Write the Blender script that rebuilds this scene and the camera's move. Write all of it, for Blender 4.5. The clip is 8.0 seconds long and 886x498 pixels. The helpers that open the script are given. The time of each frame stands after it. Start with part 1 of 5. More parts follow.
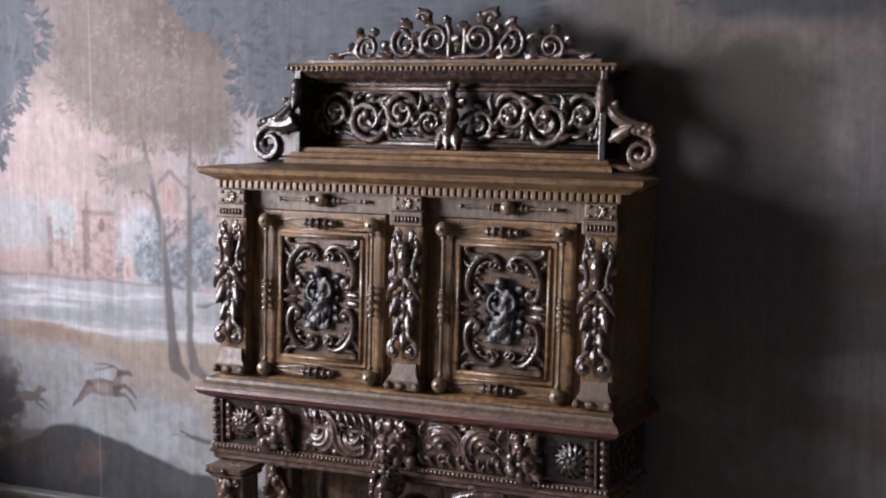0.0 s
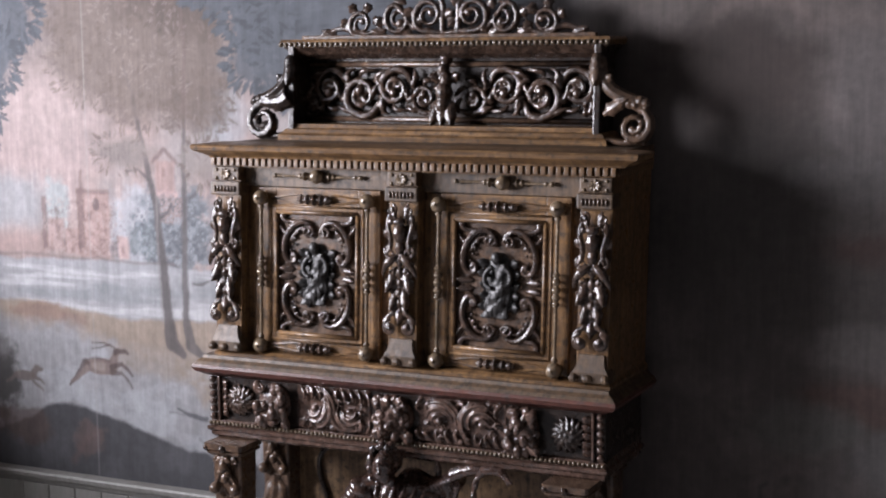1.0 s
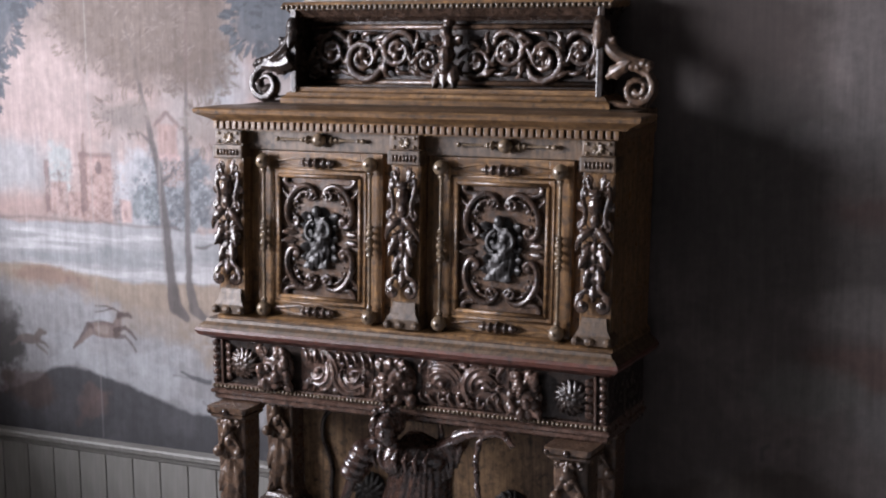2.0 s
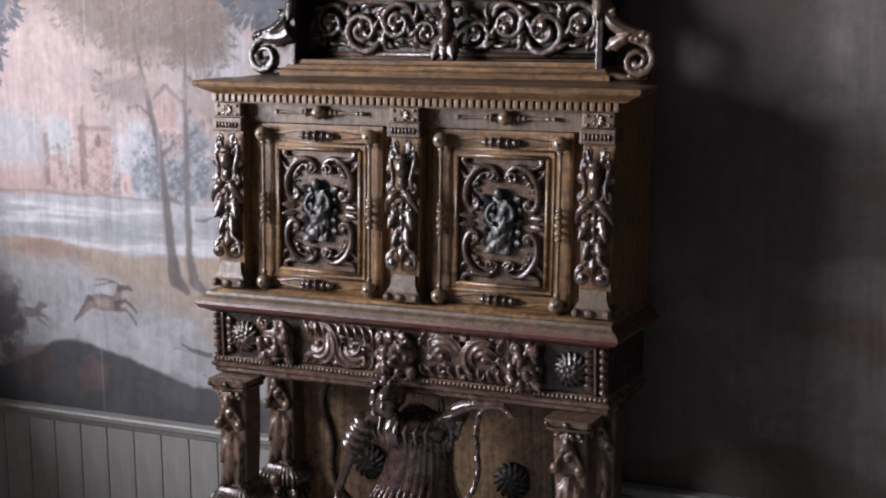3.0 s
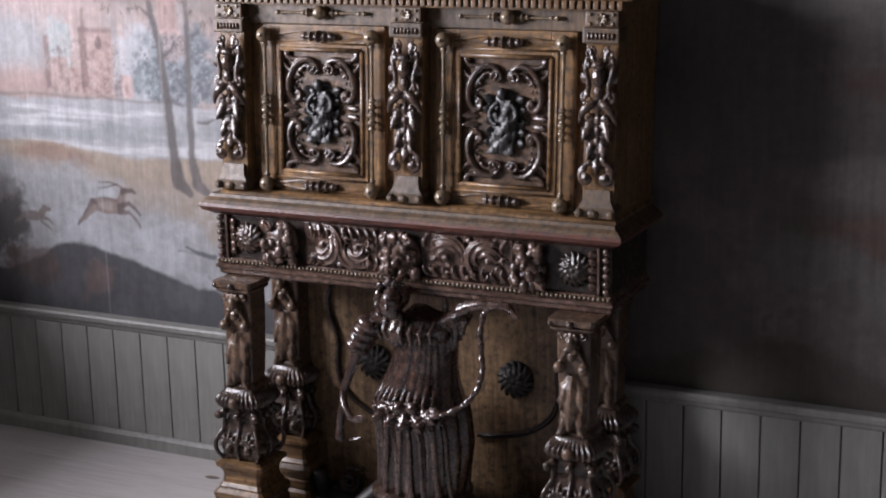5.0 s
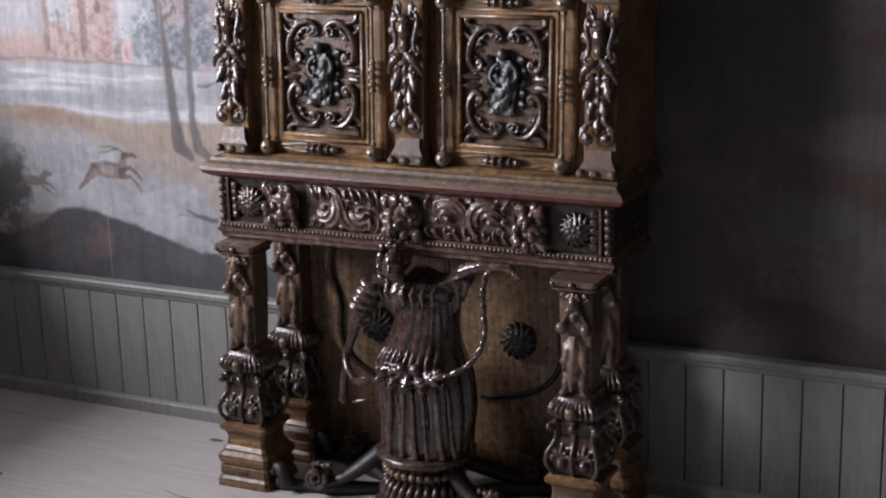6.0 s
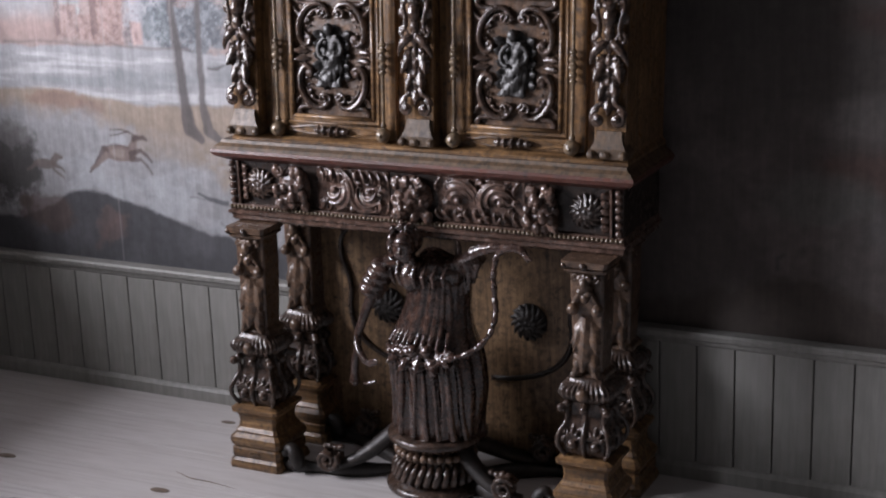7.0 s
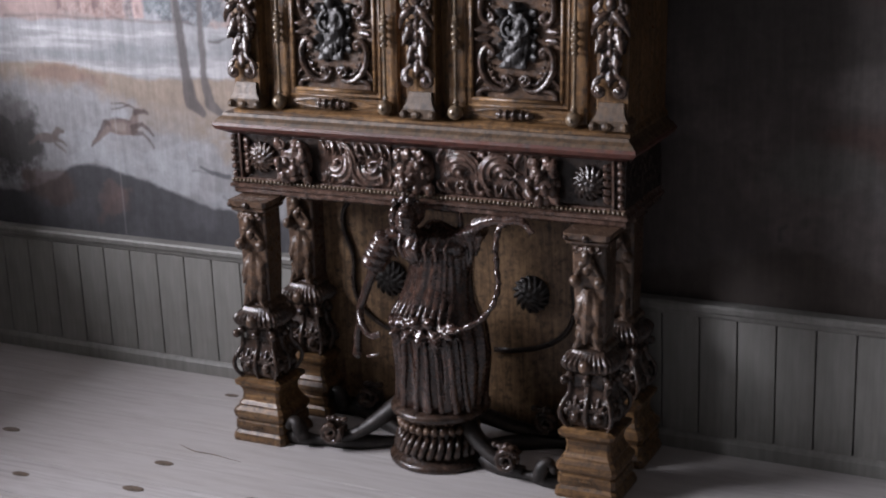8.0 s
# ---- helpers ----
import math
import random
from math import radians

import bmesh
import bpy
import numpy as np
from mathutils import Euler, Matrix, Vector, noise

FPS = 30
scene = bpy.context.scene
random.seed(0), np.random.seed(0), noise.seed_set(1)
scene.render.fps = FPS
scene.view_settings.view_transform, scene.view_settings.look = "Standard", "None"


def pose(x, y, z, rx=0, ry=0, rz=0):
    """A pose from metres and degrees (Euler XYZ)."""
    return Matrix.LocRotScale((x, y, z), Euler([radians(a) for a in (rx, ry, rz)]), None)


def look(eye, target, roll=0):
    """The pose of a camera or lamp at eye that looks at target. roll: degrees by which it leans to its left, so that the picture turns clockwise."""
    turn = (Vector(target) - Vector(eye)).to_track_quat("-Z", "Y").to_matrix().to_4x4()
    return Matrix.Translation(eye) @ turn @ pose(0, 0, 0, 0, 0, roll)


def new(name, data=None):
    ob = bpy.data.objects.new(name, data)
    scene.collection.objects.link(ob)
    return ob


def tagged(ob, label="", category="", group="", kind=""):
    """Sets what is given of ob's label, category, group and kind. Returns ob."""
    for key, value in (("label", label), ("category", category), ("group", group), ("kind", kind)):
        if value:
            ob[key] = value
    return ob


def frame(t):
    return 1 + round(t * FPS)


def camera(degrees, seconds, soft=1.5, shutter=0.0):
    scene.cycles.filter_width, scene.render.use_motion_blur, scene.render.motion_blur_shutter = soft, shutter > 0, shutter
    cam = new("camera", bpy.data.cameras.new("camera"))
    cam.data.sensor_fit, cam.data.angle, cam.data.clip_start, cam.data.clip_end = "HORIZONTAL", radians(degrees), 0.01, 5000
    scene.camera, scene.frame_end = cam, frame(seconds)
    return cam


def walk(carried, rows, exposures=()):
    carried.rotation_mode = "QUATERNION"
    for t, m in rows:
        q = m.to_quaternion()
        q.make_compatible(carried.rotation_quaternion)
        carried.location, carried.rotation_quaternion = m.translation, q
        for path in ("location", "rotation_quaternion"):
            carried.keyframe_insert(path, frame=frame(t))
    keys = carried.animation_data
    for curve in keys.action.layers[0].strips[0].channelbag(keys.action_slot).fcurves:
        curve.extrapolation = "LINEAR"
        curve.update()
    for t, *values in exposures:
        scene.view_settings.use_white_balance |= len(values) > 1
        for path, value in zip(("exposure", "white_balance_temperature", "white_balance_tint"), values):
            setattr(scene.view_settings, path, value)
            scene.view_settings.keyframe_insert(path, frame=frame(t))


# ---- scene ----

# ---------------------------------------------------------------- camera
cam = camera(32.0, 8.0, soft=2.1)
EYE = (1.7805, -3.419, 1.738)
TURNS = [
    (0.0, 83.334, 0.027, 25.905), (0.5, 82.931, 0.356, 25.78), (1.0, 82.42, 0.575, 25.659),
    (1.5, 81.683, 0.619, 25.723), (3.0, 80.04, 0.745, 25.734), (3.5, 79.464, 0.958, 25.86),
    (4.0, 78.819, 0.87, 25.899), (4.5, 77.862, 0.874, 26.011), (5.0, 76.366, 1.118, 25.782),
    (6.5, 74.676, 1.782, 25.823), (7.0, 74.275, 1.895, 26.055), (7.5, 73.725, 1.914, 26.189),
    (8.0, 73.257, 2.148, 26.069),
]
walk(cam, [(t, pose(*EYE, rx, ry, rz)) for t, rx, ry, rz in TURNS], [(0.0, 0.0), (4.0, 0.0), (6.5, -0.10), (8.0, -0.18)])

# ---------------------------------------------------------------- daylight
world = bpy.data.worlds.new("overcast_sky")
scene.world = world
world.use_nodes = True
wn = world.node_tree
sky = wn.nodes.new("ShaderNodeTexSky")
sky.sky_type, sky.sun_disc = "NISHITA", False
sky.sun_elevation, sky.sun_rotation = radians(35), radians(200)
wn.nodes["Background"].inputs["Strength"].default_value = 0.12
wn.links.new(sky.outputs["Color"], wn.nodes["Background"].inputs["Color"])

# room: left wall with one tall window, far wall carries the mural
X0, X1, Y0, Y1, ZC = -2.02, 6.0, -7.5, 0.311, 3.1
REVEAL = 0.75
WIN_Y, WIN_Z = (-2.75, -1.02), (1.2, 2.45)
SPLAY = 0.55


def area(name, place, target, sx, sy, watts, colour):
    d = bpy.data.lights.new(name, "AREA")
    d.shape, d.size, d.size_y, d.energy, d.color = "RECTANGLE", sx, sy, watts, colour
    o = new(name, d)
    o.matrix_world = look(place, target)
    return o


area("window_daylight", (X0 - REVEAL + 0.02, sum(WIN_Y) / 2, sum(WIN_Z) / 2), (X0 + 3, sum(WIN_Y) / 2, sum(WIN_Z) / 2),
     WIN_Y[1] - WIN_Y[0], WIN_Z[1] - WIN_Z[0], 405.0, (0.925, 0.905, 1.0))
scene.view_settings.exposure = 0.0

# ---------------------------------------------------------------- materials
def material(name, rough=0.5, metal=0.0):
    m = bpy.data.materials.new(name)
    m.use_nodes = True
    n = m.node_tree
    b = n.nodes["Principled BSDF"]
    b.inputs["Roughness"].default_value = rough
    b.inputs["Metallic"].default_value = metal
    return m, n, b


def coords(n, scale, rot=(0, 0, 0)):
    tc = n.nodes.new("ShaderNodeTexCoord")
    mp = n.nodes.new("ShaderNodeMapping")
    mp.inputs["Scale"].default_value = scale
    mp.inputs["Rotation"].default_value = rot
    n.links.new(tc.outputs["Object"], mp.inputs["Vector"])
    return mp.outputs["Vector"]


def noise_tex(n, vec, scale, detail=4.0, rough=0.6):
    t = n.nodes.new("ShaderNodeTexNoise")
    t.inputs["Scale"].default_value, t.inputs["Detail"].default_value, t.inputs["Roughness"].default_value = scale, detail, rough
    n.links.new(vec, t.inputs["Vector"])
    return t.outputs["Fac"]


def ramp(n, fac, stops):
    r = n.nodes.new("ShaderNodeValToRGB")
    e = r.color_ramp.elements
    while len(e) < len(stops):
        e.new(0.5)
    for k, (p, c) in zip(e, stops):
        k.position, k.color = p, (*c, 1)
    n.links.new(fac, r.inputs["Fac"])
    return r.outputs["Color"]


def mix(n, a, b, fac, mode="MIX"):
    x = n.nodes.new("ShaderNodeMix")
    x.data_type, x.blend_type = "RGBA", mode
    if isinstance(fac, float):
        x.inputs[0].default_value = fac
    else:
        n.links.new(fac, x.inputs[0])
    for s, v in ((x.inputs[6], a), (x.inputs[7], b)):
        if isinstance(v, tuple):
            s.default_value = (*v, 1)
        else:
            n.links.new(v, s)
    return x.outputs[2]


def bump(n, b, height, strength, distance):
    k = n.nodes.new("ShaderNodeBump")
    k.inputs["Strength"].default_value, k.inputs["Distance"].default_value = strength, distance
    n.links.new(height, k.inputs["Height"])
    n.links.new(k.outputs["Normal"], b.inputs["Normal"])


def spread(n, fac, lo, hi, socket):
    r = n.nodes.new("ShaderNodeMapRange")
    r.inputs["From Min"].default_value, r.inputs["From Max"].default_value = 0.3, 0.7
    r.inputs["To Min"].default_value, r.inputs["To Max"].default_value = lo, hi
    n.links.new(fac, r.inputs["Value"])
    n.links.new(r.outputs["Result"], socket)


def wood(name, dark, mid, light, rough, along="x", grain=1.0, relief=0.0012):
    """Old waxed wood: fine grain along one axis, broad patches, worn shine."""
    m, n, b = material(name, rough)
    s = {"x": (3, 60, 60), "z": (60, 60, 3), "y": (60, 3, 60), "n": (30, 30, 30)}[along]
    fine = noise_tex(n, coords(n, s), 1.6 * grain, 7.0, 0.7)
    v = coords(n, (1, 1, 1))
    broad = noise_tex(n, v, 9.0, 3.0)
    grime = noise_tex(n, v, 55.0, 5.0, 0.7)
    c = ramp(n, fine, [(0.32, dark), (0.5, mid), (0.70, light)])
    c = mix(n, c, tuple(0.45 * q for q in mid), ramp(n, broad, [(0.45, (0, 0, 0)), (0.75, (0.75, 0.75, 0.75))]))
    c = mix(n, c, tuple(0.35 * q for q in dark), ramp(n, grime, [(0.50, (0, 0, 0)), (0.66, (0.85, 0.85, 0.85))]))
    c = mix(n, c, tuple(1.25 * q for q in light), ramp(n, grime, [(0.30, (0.6, 0.6, 0.6)), (0.42, (0, 0, 0))]))
    n.links.new(c, b.inputs["Base Color"])
    spread(n, grime, rough - 0.09, rough + 0.16, b.inputs["Roughness"])
    h = n.nodes.new("ShaderNodeMath")
    h.operation = "ADD"
    n.links.new(fine, h.inputs[0])
    n.links.new(grime, h.inputs[1])
    bump(n, b, h.outputs[0], 0.6, relief)
    return m


OAK = wood("golden_oak", (0.030, 0.017, 0.008), (0.136, 0.074, 0.032), (0.310, 0.186, 0.088), 0.33, "x")
OAK_UP = wood("golden_oak_upright", (0.030, 0.017, 0.008), (0.134, 0.073, 0.032), (0.305, 0.182, 0.087), 0.31, "z")
CARVED = wood("dark_carved_oak", (0.016, 0.010, 0.008), (0.044, 0.027, 0.019), (0.098, 0.063, 0.048), 0.22, "n", 1.0, 0.0018)
MID = wood("brown_carved_oak", (0.035, 0.021, 0.013), (0.090, 0.055, 0.036), (0.174, 0.110, 0.071), 0.28, "n", 1.0, 0.0018)
RED = wood("red_stained_walnut", (0.040, 0.014, 0.010), (0.085, 0.031, 0.022), (0.130, 0.054, 0.038), 0.34, "x")
FRIEZE = wood("red_brown_carved_walnut", (0.030, 0.018, 0.013), (0.080, 0.048, 0.036), (0.165, 0.104, 0.082), 0.20, "n", 1.0, 0.0018)
FIGURE = wood("polished_dark_walnut", (0.016, 0.008, 0.006), (0.044, 0.024, 0.018), (0.102, 0.060, 0.045), 0.18, "n", 1.0, 0.0008)
BACKBOARD = wood("dull_brown_back_board", (0.055, 0.034, 0.018), (0.160, 0.098, 0.052), (0.27, 0.175, 0.095), 0.40, "z")
DULL = wood("dull_dark_oak", (0.028, 0.017, 0.010), (0.085, 0.052, 0.028), (0.150, 0.097, 0.056), 0.46, "z")
# near-black oak, also used where shade is put into the colour
BLACK_AND_SHADE = wood("near_black_stained_oak", (0.010, 0.007, 0.006), (0.022, 0.015, 0.012), (0.045, 0.030, 0.022), 0.28, "n")
DULL_EBONY = wood("dull_black_oak", (0.006, 0.005, 0.004), (0.014, 0.010, 0.008), (0.030, 0.021, 0.016), 0.5, "n")
GILT = wood("worn_light_oak_turnings", (0.07, 0.050, 0.032), (0.150, 0.108, 0.068), (0.26, 0.195, 0.13), 0.22, "n")
PEWTER = wood("blue_grey_worn_relief", (0.005, 0.005, 0.005), (0.014, 0.012, 0.011), (0.032, 0.030, 0.029), 0.42, "n")


# wax and old varnish on the carved pieces
for waxed, weight in ((FIGURE, 0.55), (FRIEZE, 0.22), (CARVED, 0.10), (MID, 0.08), (GILT, 0.15)):
    coat = waxed.node_tree.nodes["Principled BSDF"].inputs
    coat["Coat Weight"].default_value, coat["Coat Roughness"].default_value, coat["Coat IOR"].default_value = weight, 0.14, 1.5


def plaster(name, colour):
    m, n, b = material(name, 0.9)
    v = coords(n, (1, 1, 1))
    f = noise_tex(n, v, 3.0, 5.0)
    n.links.new(mix(n, colour, tuple(0.75 * c for c in colour), f), b.inputs["Base Color"])
    bump(n, b, noise_tex(n, v, 60.0, 3.0), 0.3, 0.002)
    return m


PLASTER = plaster("grey_plaster", (0.165, 0.157, 0.152))
CEILING = plaster("dull_white_ceiling", (0.18, 0.172, 0.165))


def paint_grey():
    m, n, b = material("grey_green_board_paint", 0.55)
    v = coords(n, (40, 40, 4))
    g = noise_tex(n, v, 1.5, 5.0)
    p = noise_tex(n, coords(n, (1, 1, 1)), 6.0, 4.0)
    c = ramp(n, g, [(0.25, (0.165, 0.163, 0.150)), (0.6, (0.225, 0.222, 0.207)), (0.8, (0.27, 0.265, 0.245))])
    c = mix(n, c, (0.145, 0.130, 0.115), ramp(n, p, [(0.5, (0, 0, 0)), (0.8, (0.6, 0.6, 0.6))]))
    n.links.new(c, b.inputs["Base Color"])
    bump(n, b, g, 0.4, 0.0015)
    return m


BOARD = paint_grey()


def floor_wood():
    m, n, b = material("scrubbed_pale_floorboard", 0.5)
    oi = n.nodes.new("ShaderNodeObjectInfo")
    v = coords(n, (1.6, 26, 26))
    g = noise_tex(n, v, 2.2, 7.0, 0.65)
    w = noise_tex(n, coords(n, (1.2, 3, 1)), 3.0, 4.0)
    c = ramp(n, g, [(0.28, (0.33, 0.310, 0.302)), (0.5, (0.48, 0.462, 0.456)), (0.75, (0.58, 0.565, 0.562))])
    c = mix(n, c, (0.38, 0.350, 0.335), ramp(n, w, [(0.5, (0, 0, 0)), (0.8, (0.7, 0.7, 0.7))]))
    c = mix(n, c, (0.44, 0.415, 0.40), ramp(n, oi.outputs["Random"], [(0.0, (0, 0, 0)), (1.0, (0.5, 0.5, 0.5))]))
    n.links.new(c, b.inputs["Base Color"])
    spread(n, w, 0.38, 0.6, b.inputs["Roughness"])
    bump(n, b, g, 0.35, 0.0015)
    return m


FLOOR = floor_wood()
KNOT = wood("dark_knot", (0.10, 0.07, 0.05), (0.16, 0.12, 0.09), (0.24, 0.19, 0.15), 0.5, "n")


def mural_paint():
    """Distemper on canvas: the painted picture is kept as a colour layer, the canvas weave and dirt come from nodes."""
    m, n, b = material("faded_mural_distemper", 0.85)
    a = n.nodes.new("ShaderNodeVertexColor")
    a.layer_name = "picture"
    v = coords(n, (1, 1, 1))
    dab = noise_tex(n, v, 38.0, 5.0, 0.65)
    streak = noise_tex(n, coords(n, (70, 1, 5)), 1.5, 4.0)
    c = mix(n, a.outputs["Color"], ramp(n, dab, [(0.3, (0.66, 0.66, 0.68)), (0.7, (1.22, 1.20, 1.18))]), 0.40, "MULTIPLY")
    c = mix(n, c, ramp(n, streak, [(0.3, (0.74, 0.74, 0.74)), (0.7, (1.2, 1.2, 1.2))]), 0.45, "MULTIPLY")
    n.links.new(c, b.inputs["Base Color"])
    bump(n, b, noise_tex(n, coords(n, (1, 1, 1)), 350.0, 2.0), 0.25, 0.0008)
    return m


MURAL = mural_paint()


# ---------------------------------------------------------------- mesh helpers
def finish(bm, name, mat, smooth=False):
    me = bpy.data.meshes.new(name)
    bmesh.ops.recalc_face_normals(bm, faces=bm.faces)
    bm.to_mesh(me)
    bm.free()
    me.materials.append(mat)
    if smooth:
        me.polygons.foreach_set("use_smooth", [True] * len(me.polygons))
    return me


def thing(name, base, label, category, group="", kind=""):
    o = new(name)
    o.location = base
    o.empty_display_size = 0.05
    return tagged(o, label, category, group, kind)


# the old upper case stands a little out of square
RACK = Matrix(((1, 0, 0.028, -0.028 * 0.94), (0, 1, 0, 0), (0, 0, 1, 0), (0, 0, 0, 1)))


def hang(ob, parent):
    """Child that keeps its place in the room (parents carry no turn)."""
    ob.parent = parent
    if parent.parent is None:
        lean = RACK if parent.name in ("carved_cabinet", "carved_gallery") else Matrix()
        ob.matrix_parent_inverse = Matrix.Translation(-Vector(parent.location)) @ lean
    return ob


def part(name, bm, mat, parent, label="", smooth=False):
    o = new(name, finish(bm, name, mat, smooth))
    hang(o, parent)
    return tagged(o, label)


def fused(ob, voxel):
    """Melts overlapping carved pieces of one part into a single skin."""
    mod = ob.modifiers.new("fuse", "REMESH")
    mod.mode, mod.voxel_size, mod.use_smooth_shade = "VOXEL", voxel, True
    soft = ob.modifiers.new("soften", "SMOOTH")
    soft.factor, soft.iterations = 0.5, 2
    dg = bpy.context.evaluated_depsgraph_get()
    me = bpy.data.meshes.new_from_object(ob.evaluated_get(dg))
    old = ob.data
    ob.modifiers.clear()
    me.name = old.name
    ob.data = me
    bpy.data.meshes.remove(old)
    return ob


def again(name, me, parent, m=None):
    """Another object on the same mesh."""
    o = new(name, me)
    hang(o, parent)
    if m is not None:
        o.matrix_basis = m
    return o


def box(bm, x0, x1, y0, y1, z0, z1, bevel=0.0):
    r = bmesh.ops.create_cube(bm, size=1.0)
    vs = r["verts"]
    for v in vs:
        v.co = Vector((x0 + (v.co.x + 0.5) * (x1 - x0), y0 + (v.co.y + 0.5) * (y1 - y0), z0 + (v.co.z + 0.5) * (z1 - z0)))
    if bevel:
        es = list({e for v in vs for e in v.link_edges})
        bmesh.ops.bevel(bm, geom=es, offset=bevel, segments=2, profile=0.6, affect="EDGES")
    return bm


def boxed(*a, bevel=0.002):
    return box(bmesh.new(), *a, bevel=bevel)


def ball(bm, c, r, sx=1, sy=1, sz=1, seg=10, rot=None):
    m = Matrix.Translation(c)
    if rot is not None:
        m = m @ rot
    bmesh.ops.create_uvsphere(bm, u_segments=seg, v_segments=max(5, seg * 2 // 3), radius=r, matrix=m @ Matrix.Diagonal((sx, sy, sz, 1)))
    return bm


def loop_rings(bm, rings, closed_ends=True):
    vs = [[bm.verts.new(p) for p in ring] for ring in rings]
    k = len(vs[0])
    for a, b in zip(vs, vs[1:]):
        for i in range(k):
            bm.faces.new((a[i], a[(i + 1) % k], b[(i + 1) % k], b[i]))
    if closed_ends:
        bm.faces.new(vs[0][::-1])
        bm.faces.new(vs[-1])
    return bm


def lathe(bm, c, profile, seg=16, axis="z", wob=None):
    """Turned shape: profile rows (along, radius) on an axis through c. wob(angle, along) scales the radius."""
    rings = []
    for h, r in profile:
        ring = []
        for i in range(seg):
            a = 2 * math.pi * i / seg
            k = r * (wob(a, h) if wob else 1)
            u, v = k * math.cos(a), k * math.sin(a)
            ring.append({"z": (c[0] + u, c[1] + v, c[2] + h), "x": (c[0] + h, c[1] + u, c[2] + v), "y": (c[0] + u, c[1] + h, c[2] + v)}[axis])
        rings.append(ring)
    return loop_rings(bm, rings)


def square_lathe(bm, c, profile, round_=0.0):
    """Moulded square column: rows (height, half width x, half depth y)."""
    rings = []
    for h, rx, ry in profile:
        k = min(rx, ry) * 0.12
        ring = [(rx, ry - k), (rx - k, ry), (-rx + k, ry), (-rx, ry - k), (-rx, -ry + k), (-rx + k, -ry), (rx - k, -ry), (rx, -ry + k)]
        rings.append([(c[0] + x, c[1] + y, c[2] + h) for x, y in ring])
    return loop_rings(bm, rings)


def moulding(bm, x0, x1, profile, y_back, wrap=True):
    """Moulded board round three sides: rows (z, overhang) on a core x0..x1, front at y = 0 of the profile, back at y_back."""
    rings = []
    for z, y, o in profile:
        rings.append([(x0 - o, y_back, z), (x0 - o, y, z), (x1 + o, y, z), (x1 + o, y_back, z)])
    return loop_rings(bm, rings)


def sweep(bm, pts, radii, seg=6, flat=1.0):
    """Tapered tube along points; flat squeezes it in depth (y)."""
    pts = [Vector(p) for p in pts]
    if isinstance(radii, (int, float)):
        radii = [radii] * len(pts)
    rings, up = [], None
    for i, p in enumerate(pts):
        t = (pts[min(i + 1, len(pts) - 1)] - pts[max(i - 1, 0)]).normalized()
        if up is None:
            up = Vector((0, 1, 0)) if abs(t.y) < 0.9 else Vector((0, 0, 1))
        side = t.cross(up)
        if side.length < 1e-5:
            side = t.orthogonal()
        side.normalize()
        up = side.cross(t).normalized()
        r = radii[i]
        rings.append([p + side * r * math.cos(2 * math.pi * k / seg) + up * r * flat * math.sin(2 * math.pi * k / seg) for k in range(seg)])
    return loop_rings(bm, rings)


def spiral(cx, cz, y, r, turns, start, way=1, r_end=0.25, n=18, lift=0.0):
    """Points of a volute in the x-z plane, from its rim inwards."""
    out = []
    for i in range(n):
        f = i / (n - 1)
        a = start + way * f * turns * 2 * math.pi
        k = r * (1 - (1 - r_end) * f ** 0.8)
        out.append((cx + k * math.cos(a), y - lift * f, cz + k * math.sin(a)))
    return out


def bez(p0, p1, p2, p3, n=9):
    out = []
    for i in range(n):
        t = i / (n - 1)
        out.append(tuple((1 - t) ** 3 * a + 3 * t * (1 - t) ** 2 * b + 3 * t * t * (1 - t) * c + t ** 3 * d for a, b, c, d in zip(p0, p1, p2, p3)))
    return out


def volute(bm, cx, cz, y, r, start, way, turns=1.35, thick=0.22, tail=None, lift=0.006, flat=0.9):
    """Scroll with an eye; tail: a point from which its stem grows."""
    p = spiral(cx, cz, y, r, turns, start, way, lift=lift)
    if tail is not None:
        a = start
        d = Vector((math.sin(a) * way, 0, -math.cos(a) * way))
        q = Vector(p[0])
        p = bez(tail, Vector(tail).lerp(q, 0.45), q + d * r * 0.9, q, 8)[:-1] + p
    n = len(p)
    rr = [r * thick * (0.55 + 0.6 * math.sin(math.pi * min(1, (i + 2) / (n * 0.75))) ) if i < n * 0.7 else r * thick * (1.0 - 0.45 * (i / n - 0.7) / 0.3) for i in range(n)]
    sweep(bm, p, rr, 6, flat)
    ball(bm, p[-1], r * 0.27, 1, 0.8, 1, 8)
    return bm


def leaf(bm, base, tip, width, y, curl=0.008, lobes=3, seg=7):
    """Carved acanthus leaf: ridged, lobed, curling forward, with thickness, in the x-z plane."""
    b, t = Vector((base[0], y, base[1])), Vector((tip[0], y, tip[1]))
    ax = t - b
    side = Vector((-ax.z, 0, ax.x)).normalized()
    rows = []
    for i in range(seg + 1):
        f = i / seg
        w = width * 0.64 * (math.sin(math.pi * min(1, f * 0.92 + 0.06)) ** 0.7) * (1 + 0.28 * math.cos(f * lobes * 2 * math.pi)) + 0.0006
        c = b + ax * f
        fw = -0.5 * curl * math.sin(math.pi * f * 0.8) - curl * 0.6 * f * f
        rows.append([c - side * w + Vector((0, fw * 0.35 , 0)), c - side * w * 0.45 + Vector((0, fw * 1.1 - width * 0.05, 0)), c + Vector((0, fw - width * 0.16, 0)),
                     c + side * w * 0.45 + Vector((0, fw * 1.1 - width * 0.05, 0)), c + side * w + Vector((0, fw * 0.35, 0)), c + Vector((0, max(0.004, width * 0.1), 0))])
    return loop_rings(bm, [[tuple(p) for p in r] for r in rows])


